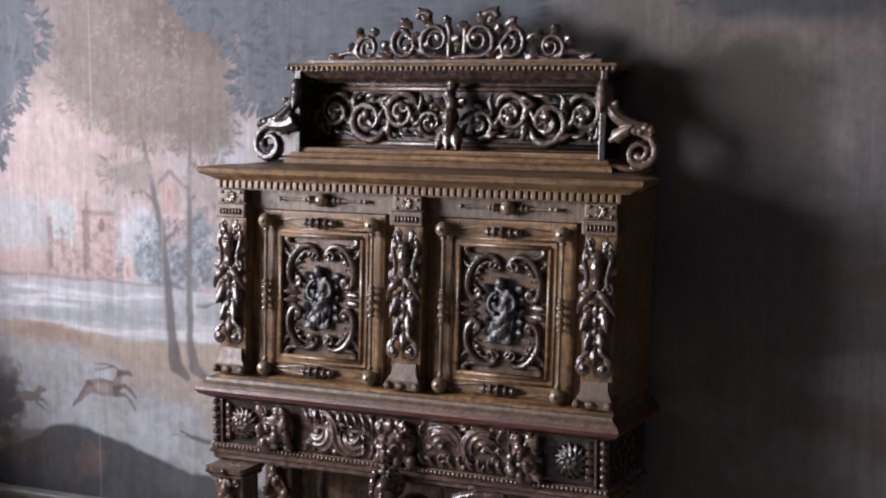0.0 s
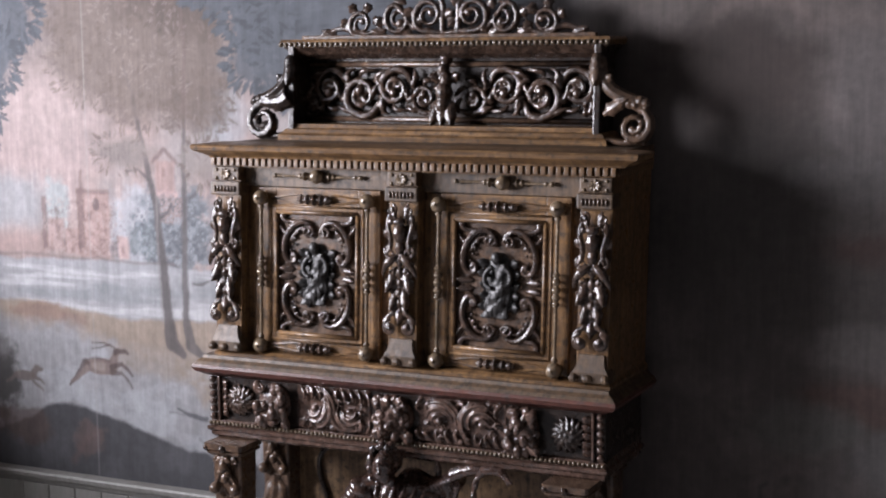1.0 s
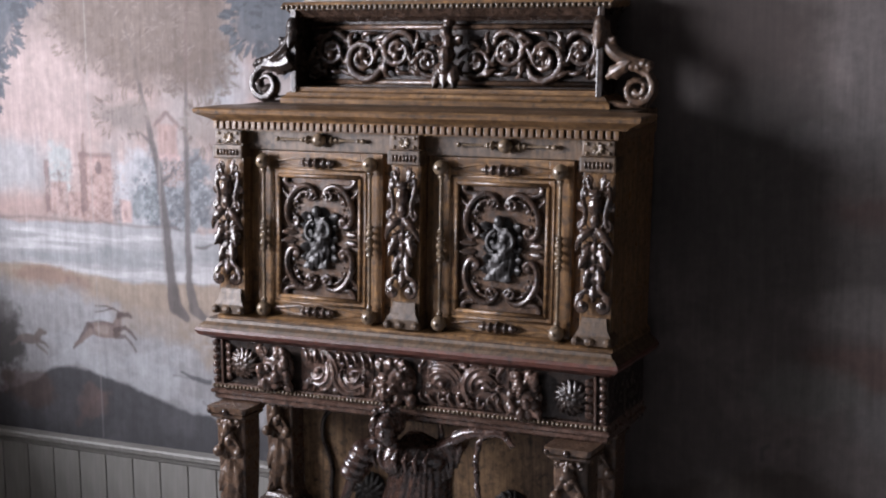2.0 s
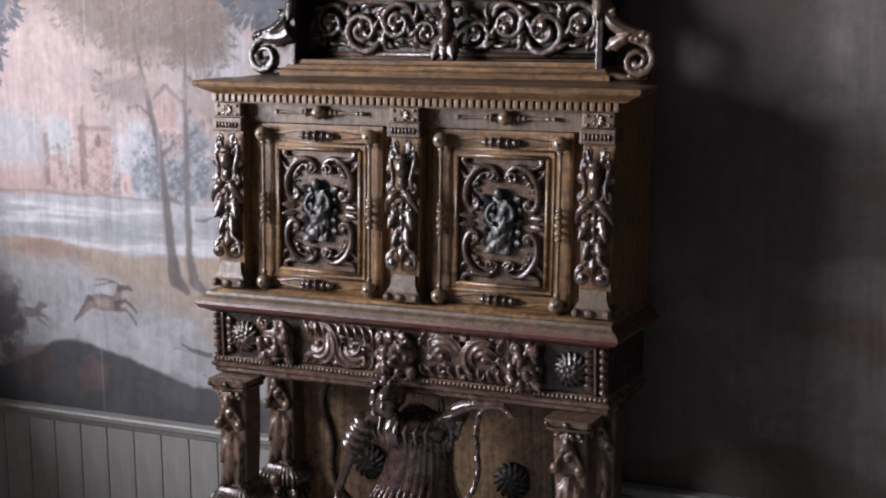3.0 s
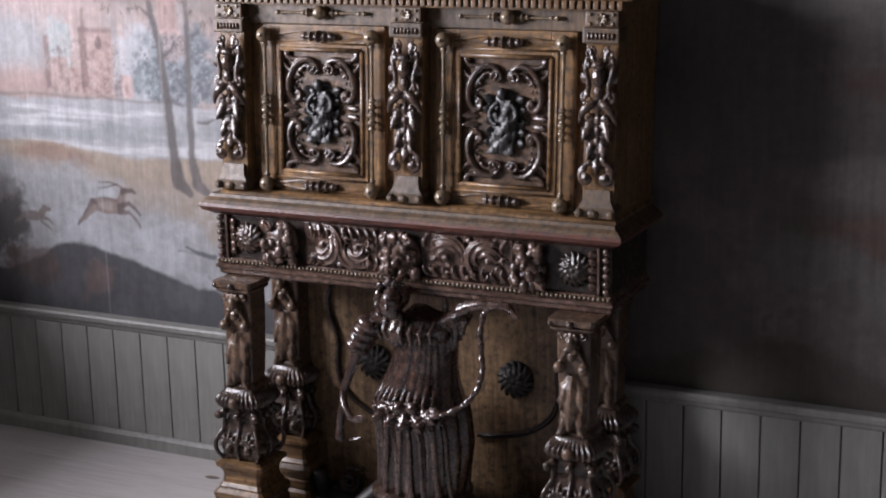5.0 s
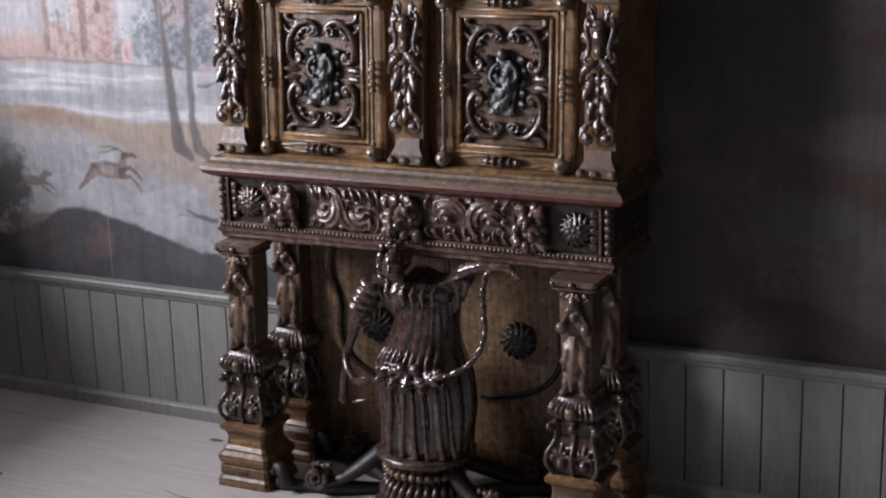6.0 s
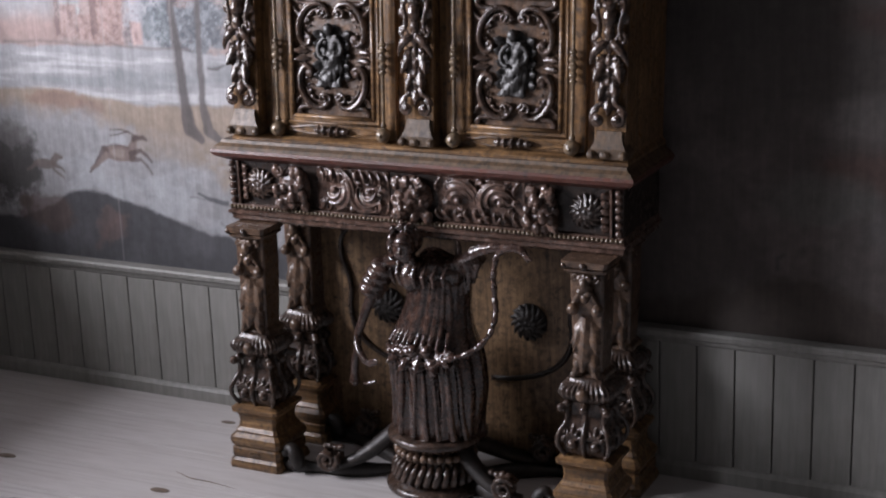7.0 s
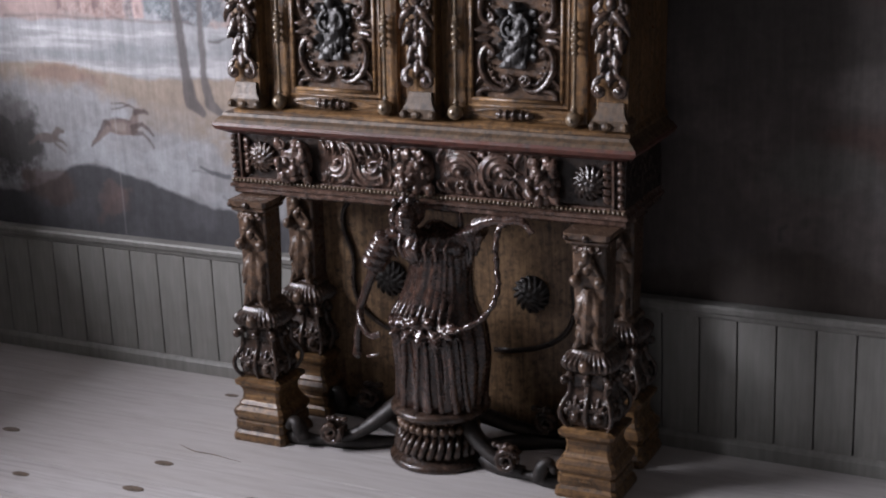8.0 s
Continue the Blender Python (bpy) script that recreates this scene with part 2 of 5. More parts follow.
def beads(bm, x0, x1, y, z, r, step):
    k = int(abs(x1 - x0) / step)
    for i in range(k + 1):
        bmesh.ops.create_icosphere(bm, subdivisions=1, radius=r, matrix=Matrix.Translation((x0 + (x1 - x0) * i / k, y, z)))
    return bm

# ---------------------------------------------------------------- the room
def slab(name, a, mat, label, category="wall"):
    o = new(name, finish(boxed(*a, bevel=0.0), name, mat))
    return tagged(o, label, category, kind="structure")


T = 0.25
slab("wall_north", (X0 - REVEAL, X1 + T, Y1, Y1 + T, -0.1, ZC), PLASTER, "grey plastered wall behind the painted canvas")
slab("wall_south", (X0 - REVEAL, X1 + T, Y0 - T, Y0, -0.1, ZC), PLASTER, "plain grey plastered wall behind the viewer")
slab("wall_east", (X1, X1 + T, Y0, Y1, -0.1, ZC), PLASTER, "plain grey plastered side wall")
bm = bmesh.new()
for y_out, y_in, y_end in ((WIN_Y[0], WIN_Y[0] - SPLAY, Y0), (WIN_Y[1], WIN_Y[1] + SPLAY + 0.22, Y1)):
    loop_rings(bm, [[(X0 - REVEAL, y_out, z), (X0, y_in, z), (X0, y_end, z), (X0 - REVEAL, y_end, z)] for z in (-0.1, ZC)])
box(bm, X0 - REVEAL, X0, WIN_Y[0] - SPLAY, WIN_Y[1] + SPLAY + 0.22, -0.1, WIN_Z[0])
box(bm, X0 - REVEAL, X0, WIN_Y[0] - SPLAY, WIN_Y[1] + SPLAY + 0.22, WIN_Z[1], ZC)
tagged(new("wall_west", finish(bm, "wall_west", PLASTER)), "grey plastered window wall with one tall opening", "wall", kind="structure")
slab("ceiling", (X0 - REVEAL, X1 + T, Y0 - T, Y1 + T, ZC, ZC + 0.15), CEILING, "plain dull white ceiling", "ceiling")
ground = slab("ground", (-60, 60, -60, 60, -0.6, -0.5), PLASTER, "pale ground outside the house", "ground")

floor_ob = slab("floor", (X0, X1, Y0, Y1, -0.1, -0.02), KNOT, "wide scrubbed pale wooden floorboards with knots", "floor")

# wainscot: vertical boards with a rail and a skirting
wain = thing("wainscot", (0, Y1, 0), "low grey-green painted board wainscot with moulded top rail", "wainscot", kind="structure")
RAIL_Z = 0.418
bm = bmesh.new()
moulding(bm, X0 + 0.02, X1 - 0.02, [(0.376, Y1 - 0.02, 0), (0.383, Y1 - 0.026, 0), (0.392, Y1 - 0.028, 0), (0.398, Y1 - 0.038, 0), (0.412, Y1 - 0.042, 0), (0.418, Y1 - 0.038, 0), (0.420, Y1 - 0.012, 0)], Y1 - 0.0005)
part("rail", bm, BOARD, wain)
bm = bmesh.new()
moulding(bm, X0 + 0.02, X1 - 0.02, [(0.0, Y1 - 0.032, 0), (0.034, Y1 - 0.032, 0), (0.042, Y1 - 0.026, 0), (0.046, Y1 - 0.02, 0)], Y1 - 0.0005)
part("skirting", bm, BOARD, wain)

# ---------------------------------------------------------------- the mural
def value_noise(x, z, scale, seed):
    """Smooth lattice noise, 0 to 1."""
    g = np.random.RandomState(seed).rand(257, 257)
    u, v = np.abs(x * scale + 61.3), np.abs(z * scale + 37.7)
    i, j = np.floor(u).astype(int), np.floor(v).astype(int)
    a, b = u - i, v - j
    a, b = a * a * (3 - 2 * a), b * b * (3 - 2 * b)
    i, j = i % 256, j % 256
    return (g[i, j] * (1 - a) + g[i + 1, j] * a) * (1 - b) + (g[i, j + 1] * (1 - a) + g[i + 1, j + 1] * a) * b


def fbm(x, z, scale, seed, octaves=4, gain=0.55):
    s, k, t = 0, 1.0, 0
    for o in range(octaves):
        s = s + k * value_noise(x, z, scale * 2 ** o, seed + o)
        t += k
        k *= gain
    return s / t


def step(a, b, v):
    t = np.clip((v - a) / (b - a), 0, 1)
    return t * t * (3 - 2 * t)


class Picture:
    """Brush work on a sheet of points (x along the wall, z up)."""

    def __init__(self, x, z):
        self.x, self.z = x, z
        self.c = np.zeros((len(x), 3)) + 0.3
        self.wx = x + 0.010 * (fbm(x, z, 30, 11) - 0.5)
        self.wz = z + 0.010 * (fbm(x, z, 30, 23) - 0.5)

    def lay(self, mask, colour):
        self.c += (np.array(colour) - self.c) * np.clip(mask, 0, 1)[:, None]

    def line(self, pts, widths, colour, strength=1.0, soft=0.005):
        d = np.full(len(self.x), 9.0)
        for (a, wa), (b, wb) in zip(zip(pts, widths), list(zip(pts, widths))[1:]):
            ax, az, bx, bz = *a, *b
            l = (bx - ax) ** 2 + (bz - az) ** 2 + 1e-12
            t = np.clip(((self.wx - ax) * (bx - ax) + (self.wz - az) * (bz - az)) / l, 0, 1)
            d = np.minimum(d, np.hypot(self.wx - ax - t * (bx - ax), self.wz - az - t * (bz - az)) - (wa + (wb - wa) * t))
        self.lay(strength * (1 - step(-soft, soft, d)), colour)

    def blob(self, x, z, rx, rz, colour, strength=1.0, ragged=0.35, grain=22, seed=5, soft=0.25):
        d = np.hypot((self.x - x) / rx, (self.z - z) / rz) + ragged * 2 * (fbm(self.x, self.z, grain, seed, 5, 0.65) - 0.5)
        self.lay(strength * (1 - step(1 - soft, 1 + soft, d)), colour)

    def leaves(self, x, z, rx, rz, count, colours, size, inner=0.0, outer=1.1, hang=0.0, strength=0.85, seed=1):
        """Loose brush marks over an oval: each a pointed dab that leans outwards."""
        r = random.Random(seed)
        for k in range(count):
            a, q = r.uniform(0, 2 * math.pi), inner + (outer - inner) * math.sqrt(r.random())
            px, pz = x + rx * q * math.cos(a), z + rz * q * math.sin(a)
            d = math.atan2(rz * math.sin(a) - hang * rz, rx * math.cos(a)) + r.uniform(-0.7, 0.7)
            n, w = size * r.uniform(0.6, 1.4), size * r.uniform(0.13, 0.26)
            near = np.nonzero((np.abs(self.x - px) < n) & (np.abs(self.z - pz) < n))[0]
            if len(near) == 0:
                continue
            u = ((self.wx[near] - px) * math.cos(d) + (self.wz[near] - pz) * math.sin(d)) / n
            v = np.abs(-(self.wx[near] - px) * math.sin(d) + (self.wz[near] - pz) * math.cos(d)) / w
            m = strength * (1 - step(0.5, 1.1, v / np.maximum(0.05, np.sin(np.pi * np.clip(u, 0, 1)) ** 0.7))) * (u > 0) * (u < 1)
            self.c[near] += (np.array(r.choice(colours)) - self.c[near]) * m[:, None]

    def quad(self, x0, x1, z0, z1, colour, strength=1.0, soft=0.006):
        m = step(x0 - soft, x0 + soft, self.wx) * (1 - step(x1 - soft, x1 + soft, self.wx)) * step(z0 - soft, z0 + soft, self.wz) * (1 - step(z1 - soft, z1 + soft, self.wz))
        self.lay(strength * m, colour)

    def below(self, pts, colour, strength=1.0, soft=0.012, ragged=0.02, seed=8):
        """Everything under a ridge line."""
        px, pz = zip(*pts)
        top = np.interp(self.x, px, pz) + ragged * (fbm(self.x, self.z, 25, seed) - 0.5)
        self.lay(strength * (1 - step(-soft, soft, self.z - top)), colour)


def paint_mural(x, z):
    p = Picture(x, z)
    # sky: grey blue above, pink and cream clouds towards the horizon
    cloud = fbm(x, z, 2.6, 41, 5, 0.6)
    p.lay(np.ones(len(x)), (0.30, 0.25, 0.24))
    p.lay(step(0.40, 0.62, cloud) * 0.9, (0.50, 0.395, 0.37))
    p.lay(step(0.52, 0.75, fbm(x, z, 4.2, 51, 5)) * 0.7, (0.50, 0.465, 0.46))
    p.lay(step(1.72, 2.15, z + 0.5 * (cloud - 0.5)) * 0.9, (0.115, 0.125, 0.145))
    # the stretch to the east of the furniture: heavy brown cloud with pale edges, painted darker to stand in for weaker
    # light
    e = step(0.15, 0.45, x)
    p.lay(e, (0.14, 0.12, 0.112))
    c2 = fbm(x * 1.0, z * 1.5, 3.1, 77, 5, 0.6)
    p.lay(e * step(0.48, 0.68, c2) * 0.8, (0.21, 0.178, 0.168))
    # a heavy brown cloud bank beside the furniture, its colour also holding the cast shade, pale billows with a lit rim
    # beyond it, blue above
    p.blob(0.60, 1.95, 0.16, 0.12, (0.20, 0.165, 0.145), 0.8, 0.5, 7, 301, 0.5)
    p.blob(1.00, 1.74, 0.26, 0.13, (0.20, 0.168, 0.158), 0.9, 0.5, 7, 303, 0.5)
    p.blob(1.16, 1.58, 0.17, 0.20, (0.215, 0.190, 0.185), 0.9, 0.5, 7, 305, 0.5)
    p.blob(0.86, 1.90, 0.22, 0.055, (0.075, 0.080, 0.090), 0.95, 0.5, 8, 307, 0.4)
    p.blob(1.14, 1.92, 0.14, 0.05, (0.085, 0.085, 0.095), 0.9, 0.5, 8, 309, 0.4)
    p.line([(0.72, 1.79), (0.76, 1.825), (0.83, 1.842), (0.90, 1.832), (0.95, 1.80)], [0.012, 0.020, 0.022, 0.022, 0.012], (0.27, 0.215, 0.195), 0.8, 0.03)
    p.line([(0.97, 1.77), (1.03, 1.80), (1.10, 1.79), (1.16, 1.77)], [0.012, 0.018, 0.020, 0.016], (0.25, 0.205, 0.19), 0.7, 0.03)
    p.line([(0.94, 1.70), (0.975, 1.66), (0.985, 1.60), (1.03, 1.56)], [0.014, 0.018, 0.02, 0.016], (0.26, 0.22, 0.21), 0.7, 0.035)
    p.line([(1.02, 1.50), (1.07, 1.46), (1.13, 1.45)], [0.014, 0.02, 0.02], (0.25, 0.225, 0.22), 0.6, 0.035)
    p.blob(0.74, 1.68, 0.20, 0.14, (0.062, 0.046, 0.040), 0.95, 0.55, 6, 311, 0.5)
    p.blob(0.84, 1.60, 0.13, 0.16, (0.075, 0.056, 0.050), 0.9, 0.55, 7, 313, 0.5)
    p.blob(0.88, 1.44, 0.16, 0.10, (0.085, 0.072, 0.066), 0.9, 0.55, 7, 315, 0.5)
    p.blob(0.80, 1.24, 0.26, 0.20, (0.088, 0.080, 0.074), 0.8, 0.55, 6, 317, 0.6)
    lower = [(1.10, 1.40, 0.16, 0.06, (0.21, 0.195, 0.19), 0.7),
             (1.14, 1.23, 0.14, 0.05, (0.12, 0.075, 0.065), 0.9),
             (1.00, 1.12, 0.24, 0.12, (0.115, 0.102, 0.095), 0.7),
             (1.12, 1.00, 0.16, 0.05, (0.22, 0.20, 0.19), 0.7),
             (1.12, 0.86, 0.16, 0.05, (0.15, 0.092, 0.078), 0.8),
             (0.96, 0.78, 0.14, 0.07, (0.21, 0.205, 0.19), 0.7),
             (1.20, 0.72, 0.12, 0.07, (0.21, 0.20, 0.195), 0.7)]
    for bx, bz, rx, rz, col, s in lower:
        p.blob(bx, bz, rx, rz, col, s, 0.5, 9, int(100 * bx) + 3, 0.4)
    p.line([(0.615, 1.895), (0.635, 1.905), (0.655, 1.893), (0.668, 1.902)], [0.004, 0.006, 0.004, 0.003], (0.07, 0.065, 0.065), 0.8, 0.004)
    ridge = [(-3, 0.3), (0.45, 0.46), (0.66, 0.52), (0.80, 0.56), (0.92, 0.585), (1.02, 0.56), (1.15, 0.50), (1.5, 0.49), (4, 0.5)]
    p.below(ridge, (0.10, 0.080, 0.068), 0.9, 0.02, 0.05)
    p.line([(0.862, 0.60), (0.858, 0.625), (0.874, 0.64)], [0.006, 0.005, 0.004], (0.08, 0.075, 0.075), 0.7)
    # western landscape
    w = 1 - step(0.05, 0.3, x)
    p.blob(-1.42, 1.42, 0.26, 0.20, (0.52, 0.415, 0.40), 0.8, 0.5, 8, 3, 0.5)
    p.blob(-1.30, 1.58, 0.20, 0.14, (0.54, 0.44, 0.42), 0.6, 0.5, 8, 7, 0.5)
    p.blob(-1.50, 1.27, 0.15, 0.09, (0.42, 0.44, 0.46), 0.8, 0.5, 9, 9, 0.5)
    p.blob(-0.74, 1.58, 0.09, 0.14, (0.50, 0.53, 0.57), 0.8, 0.5, 9, 13, 0.5)
    # far haze and blue wood at the shore
    p.blob(-1.33, 1.24, 0.05, 0.10, (0.46, 0.53, 0.54), 0.7, 0.6, 20, 15)
    p.blob(-1.03, 1.20, 0.11, 0.14, (0.52, 0.55, 0.59), 0.8, 0.6, 18, 17)
    p.blob(-0.88, 1.20, 0.13, 0.13, (0.21, 0.235, 0.265), 0.9, 0.7, 26, 19)
    p.blob(-1.00, 1.16, 0.06, 0.05, (0.23, 0.26, 0.28), 0.85, 0.7, 30, 21)
    # castle
    stone, shade = (0.47, 0.335, 0.31), (0.22, 0.15, 0.145)
    p.quad(-1.62, -1.36, 1.105, 1.17, stone, 0.6, 0.02)
    p.quad(-1.386, -1.366, 1.12, 1.285, shade, 0.8)
    p.quad(-1.366, -1.30, 1.12, 1.22, stone, 0.85)
    p.quad(-1.335, -1.325, 1.17, 1.255, shade, 0.6)
    p.quad(-1.30, -1.22, 1.11, 1.19, stone, 0.9)
    p.quad(-1.245, -1.13, 1.10, 1.305, stone, 0.95)
    p.quad(-1.25, -1.222, 1.13, 1.315, shade, 0.6)
    p.quad(-1.252, -1.128, 1.298, 1.314, shade, 0.65)
    p.quad(-1.236, -1.226, 1.31, 1.37, shade, 0.7)
    p.blob(-1.178, 1.268, 0.014, 0.020, (0.16, 0.12, 0.12), 0.85, 0.2, 40)
    p.quad(-1.205, -1.195, 1.22, 1.245, shade, 0.6)
    p.quad(-1.155, -1.147, 1.20, 1.225, shade, 0.5)
    p.quad(-1.13, -1.10, 1.11, 1.16, shade, 0.6)
    p.quad(-1.10, -1.062, 1.105, 1.175, (0.66, 0.48, 0.45), 0.9)
    p.quad(-1.088, -1.078, 1.12, 1.145, shade, 0.7)
    for k in range(7):
        p.quad(-1.30 + 0.026 * k, -1.293 + 0.026 * k, 1.115, 1.15, shade, 0.45)
    p.quad(-0.955, -0.885, 1.31, 1.405, (0.46, 0.325, 0.30), 0.85)
    p.quad(-0.962, -0.876, 1.298, 1.316, (0.64, 0.46, 0.44), 0.8)
    p.quad(-0.945, -0.86, 1.22, 1.30, (0.44, 0.33, 0.31), 0.7)
    p.line([(-0.965, 1.40), (-0.922, 1.44), (-0.88, 1.40)], [0.006, 0.006, 0.006], shade, 0.7)
    p.quad(-0.930, -0.921, 1.355, 1.385, shade, 0.7)
    wood_dab = fbm(x, z, 60, 171, 4, 0.75)
    near = (1 - step(0.7, 1.1, np.hypot((x + 0.90) / 0.17, (z - 1.19) / 0.13)))
    p.lay(near * step(0.52, 0.62, wood_dab) * 0.7, (0.13, 0.15, 0.17))
    p.lay(near * (1 - step(0.36, 0.46, wood_dab)) * 0.6, (0.44, 0.48, 0.52))
    town = step(-1.40, -1.36, x) * (1 - step(-1.10, -1.05, x)) * step(1.10, 1.12, z) * (1 - step(1.26, 1.32, z))
    p.lay(town * step(0.54, 0.64, wood_dab) * 0.45, shade)
    p.lay(town * (1 - step(0.34, 0.44, wood_dab)) * 0.45, (0.60, 0.49, 0.46))
    # lake with pale streaks, then the ochre bank
    p.below([(-3, 1.09), (-1.58, 1.088), (-1.31, 1.095), (-1.05, 1.10), (-0.79, 1.083), (0.3, 1.08)], (0.46, 0.47, 0.49), 0.95 * w, 0.006, 0.02)
    st = fbm(x * 0.35, z * 3.2, 9.0, 61, 4)
    p.lay(w * step(0.5, 0.66, st) * step(0.88, 0.95, z) * (1 - step(1.06, 1.09, z)), (0.66, 0.66, 0.68))
    p.lay(w * 0.7 * (1 - step(0.30, 0.42, st)) * step(0.90, 0.95, z) * (1 - step(1.06, 1.10, z)), (0.36, 0.38, 0.40))
    p.line([(-1.60, 1.098), (-1.40, 1.108), (-1.28, 1.095), (-1.18, 1.104), (-1.05, 1.095), (-0.9, 1.10)], [0.004] * 6, (0.25, 0.20, 0.20), 0.7, 0.006)
    p.line([(-1.58, 1.045), (-1.35, 1.05), (-1.1, 1.042)], [0.003] * 3, (0.36, 0.36, 0.37), 0.5, 0.005)
    p.below([(-3, 0.96), (-1.587, 0.953), (-1.42, 0.962), (-1.253, 0.935), (-1.04, 0.922), (-0.795, 0.932), (0.3, 0.93)], (0.43, 0.34, 0.265), 0.9 * w, 0.008, 0.02)
    p.blob(-1.40, 0.925, 0.12, 0.03, (0.36, 0.235, 0.19), 0.7, 0.6, 20, 25)
    p.blob(-1.28, 0.905, 0.05, 0.025, (0.33, 0.22, 0.185), 0.6, 0.6, 24, 27)
    p.below([(-3, 0.90), (-1.59, 0.90), (-1.45, 0.875), (-1.30, 0.885), (-1.16, 0.85), (-1.06, 0.815), (-0.93, 0.79), (-0.80, 0.70), (0.3, 0.66)], (0.44, 0.45, 0.475), 0.9 * w, 0.035, 0.06)
    mist = fbm(x * 0.7, z * 1.4, 9.0, 71, 5, 0.6)
    p.lay(w * step(0.46, 0.66, mist) * (1 - step(0.78, 0.86, z)) * 0.85, (0.56, 0.58, 0.61))
    p.blob(-0.96, 0.80, 0.18, 0.05, (0.40, 0.33, 0.275), 0.7, 0.6, 14, 29, 0.4)
    # dark bushes at the west end
    p.blob(-1.62, 0.70, 0.12, 0.13, (0.085, 0.08, 0.078), 0.95, 0.6, 18, 31)
    p.blob(-1.60, 0.80, 0.08, 0.05, (0.25, 0.24, 0.24), 0.7, 0.8, 24, 33)
    # running stag
    hide, edge = (0.29, 0.225, 0.205), (0.12, 0.085, 0.08)
    p.blob(-1.185, 0.768, 0.062, 0.026, hide, 1.0, 0.12, 30, 35, 0.12)
    p.blob(-1.185, 0.768, 0.035, 0.013, (0.42, 0.35, 0.32), 0.7, 0.2, 30, 36, 0.3)
    p.line([(-1.145, 0.765), (-1.128, 0.80), (-1.118, 0.818)], [0.022, 0.014, 0.010], hide)
    p.line([(-1.125, 0.818), (-1.092, 0.822), (-1.083, 0.816)], [0.011, 0.007, 0.005], edge, 0.9)
    p.line([(-1.130, 0.830), (-1.17, 0.842), (-1.215, 0.838)], [0.003, 0.003, 0.002], edge, 0.8, 0.003)
    p.line([(-1.150, 0.838), (-1.185, 0.825), (-1.215, 0.822)], [0.003, 0.002, 0.002], edge, 0.8, 0.003)
    p.line([(-1.240, 0.775), (-1.262, 0.748), (-1.285, 0.722), (-1.305, 0.700)], [0.016, 0.009, 0.005, 0.004], edge, 0.85, 0.004)
    p.line([(-1.236, 0.760), (-1.270, 0.728), (-1.300, 0.712)], [0.012, 0.006, 0.004], hide, 0.9, 0.004)
    p.line([(-1.140, 0.768), (-1.105, 0.782), (-1.080, 0.765), (-1.065, 0.748)], [0.010, 0.006, 0.005, 0.004], edge, 0.85, 0.004)
    p.line([(-1.142, 0.752), (-1.105, 0.752), (-1.078, 0.728), (-1.066, 0.712)], [0.010, 0.006, 0.004, 0.003], edge, 0.75, 0.004)
    p.line([(-1.245, 0.785), (-1.20, 0.795), (-1.15, 0.785)], [0.003] * 3, edge, 0.6, 0.004)
    # hound behind it
    p.blob(-1.480, 0.715, 0.045, 0.016, (0.22, 0.185, 0.17), 0.95, 0.15, 30, 37, 0.15)
    p.line([(-1.450, 0.72), (-1.435, 0.742), (-1.415, 0.742)], [0.012, 0.011, 0.006], (0.20, 0.165, 0.15), 0.95)
    p.line([(-1.445, 0.712), (-1.420, 0.705), (-1.408, 0.692)], [0.006, 0.005, 0.003], (0.20, 0.165, 0.15), 0.9, 0.004)
    p.line([(-1.450, 0.700), (-1.428, 0.684), (-1.412, 0.672)], [0.006, 0.005, 0.003], (0.20, 0.165, 0.15), 0.8, 0.004)
    p.line([(-1.520, 0.715), (-1.555, 0.69)], [0.009, 0.005], (0.20, 0.165, 0.15), 0.8, 0.004)
    # dark foreground hill, birds on the water
    p.below([(-3, 0.52), (-1.60, 0.535), (-1.46, 0.585), (-1.40, 0.625), (-1.33, 0.642), (-1.25, 0.638), (-1.155, 0.612), (-1.05, 0.59), (-0.95, 0.562), (-0.87, 0.532), (-0.81, 0.535), (-0.7, 0.52), (0.3, 0.5)], (0.082, 0.083, 0.092), 0.97 * w, 0.008, 0.016)
    p.lay(w * step(0.45, 0.7, fbm(x, z, 8, 81)) * (1 - step(0.50, 0.60, z)) * 0.5, (0.16, 0.16, 0.175))
    p.blob(-1.24, 0.53, 0.05, 0.05, (0.22, 0.15, 0.135), 0.55, 0.8, 22, 43)
    p.line([(-1.30, 0.46), (-1.25, 0.53), (-1.20, 0.565), (-1.17, 0.57)], [0.012, 0.010, 0.008, 0.006], (0.20, 0.14, 0.13), 0.5, 0.01)
    p.blob(-1.50, 0.56, 0.12, 0.06, (0.13, 0.085, 0.072), 0.7, 0.6, 18, 45)
    p.line([(-0.90, 0.662), (-0.86, 0.645), (-0.80, 0.640)], [0.004, 0.007, 0.008], (0.12, 0.125, 0.14), 0.9, 0.004)
    p.line([(-0.93, 0.648), (-0.88, 0.643)], [0.003, 0.003], (0.2, 0.2, 0.21), 0.7, 0.004)
    p.line([(-0.83, 0.575), (-0.81, 0.562), (-0.79, 0.565)], [0.003] * 3, (0.2, 0.2, 0.21), 0.6, 0.004)
    p.line([(-0.83, 1.045), (-0.80, 1.045), (-0.775, 1.055)], [0.004, 0.006, 0.003], (0.15, 0.14, 0.14), 0.8, 0.004)
    # the two slender trees
    bark = (0.135, 0.12, 0.12)
    p.line([(-1.013, 1.52), (-0.986, 1.392), (-0.958, 1.276), (-0.938, 1.108), (-0.926, 0.939), (-0.914, 0.86), (-0.878, 0.83)], [0.006, 0.010, 0.012, 0.014, 0.017, 0.024, 0.014], bark, 0.92, 0.006)
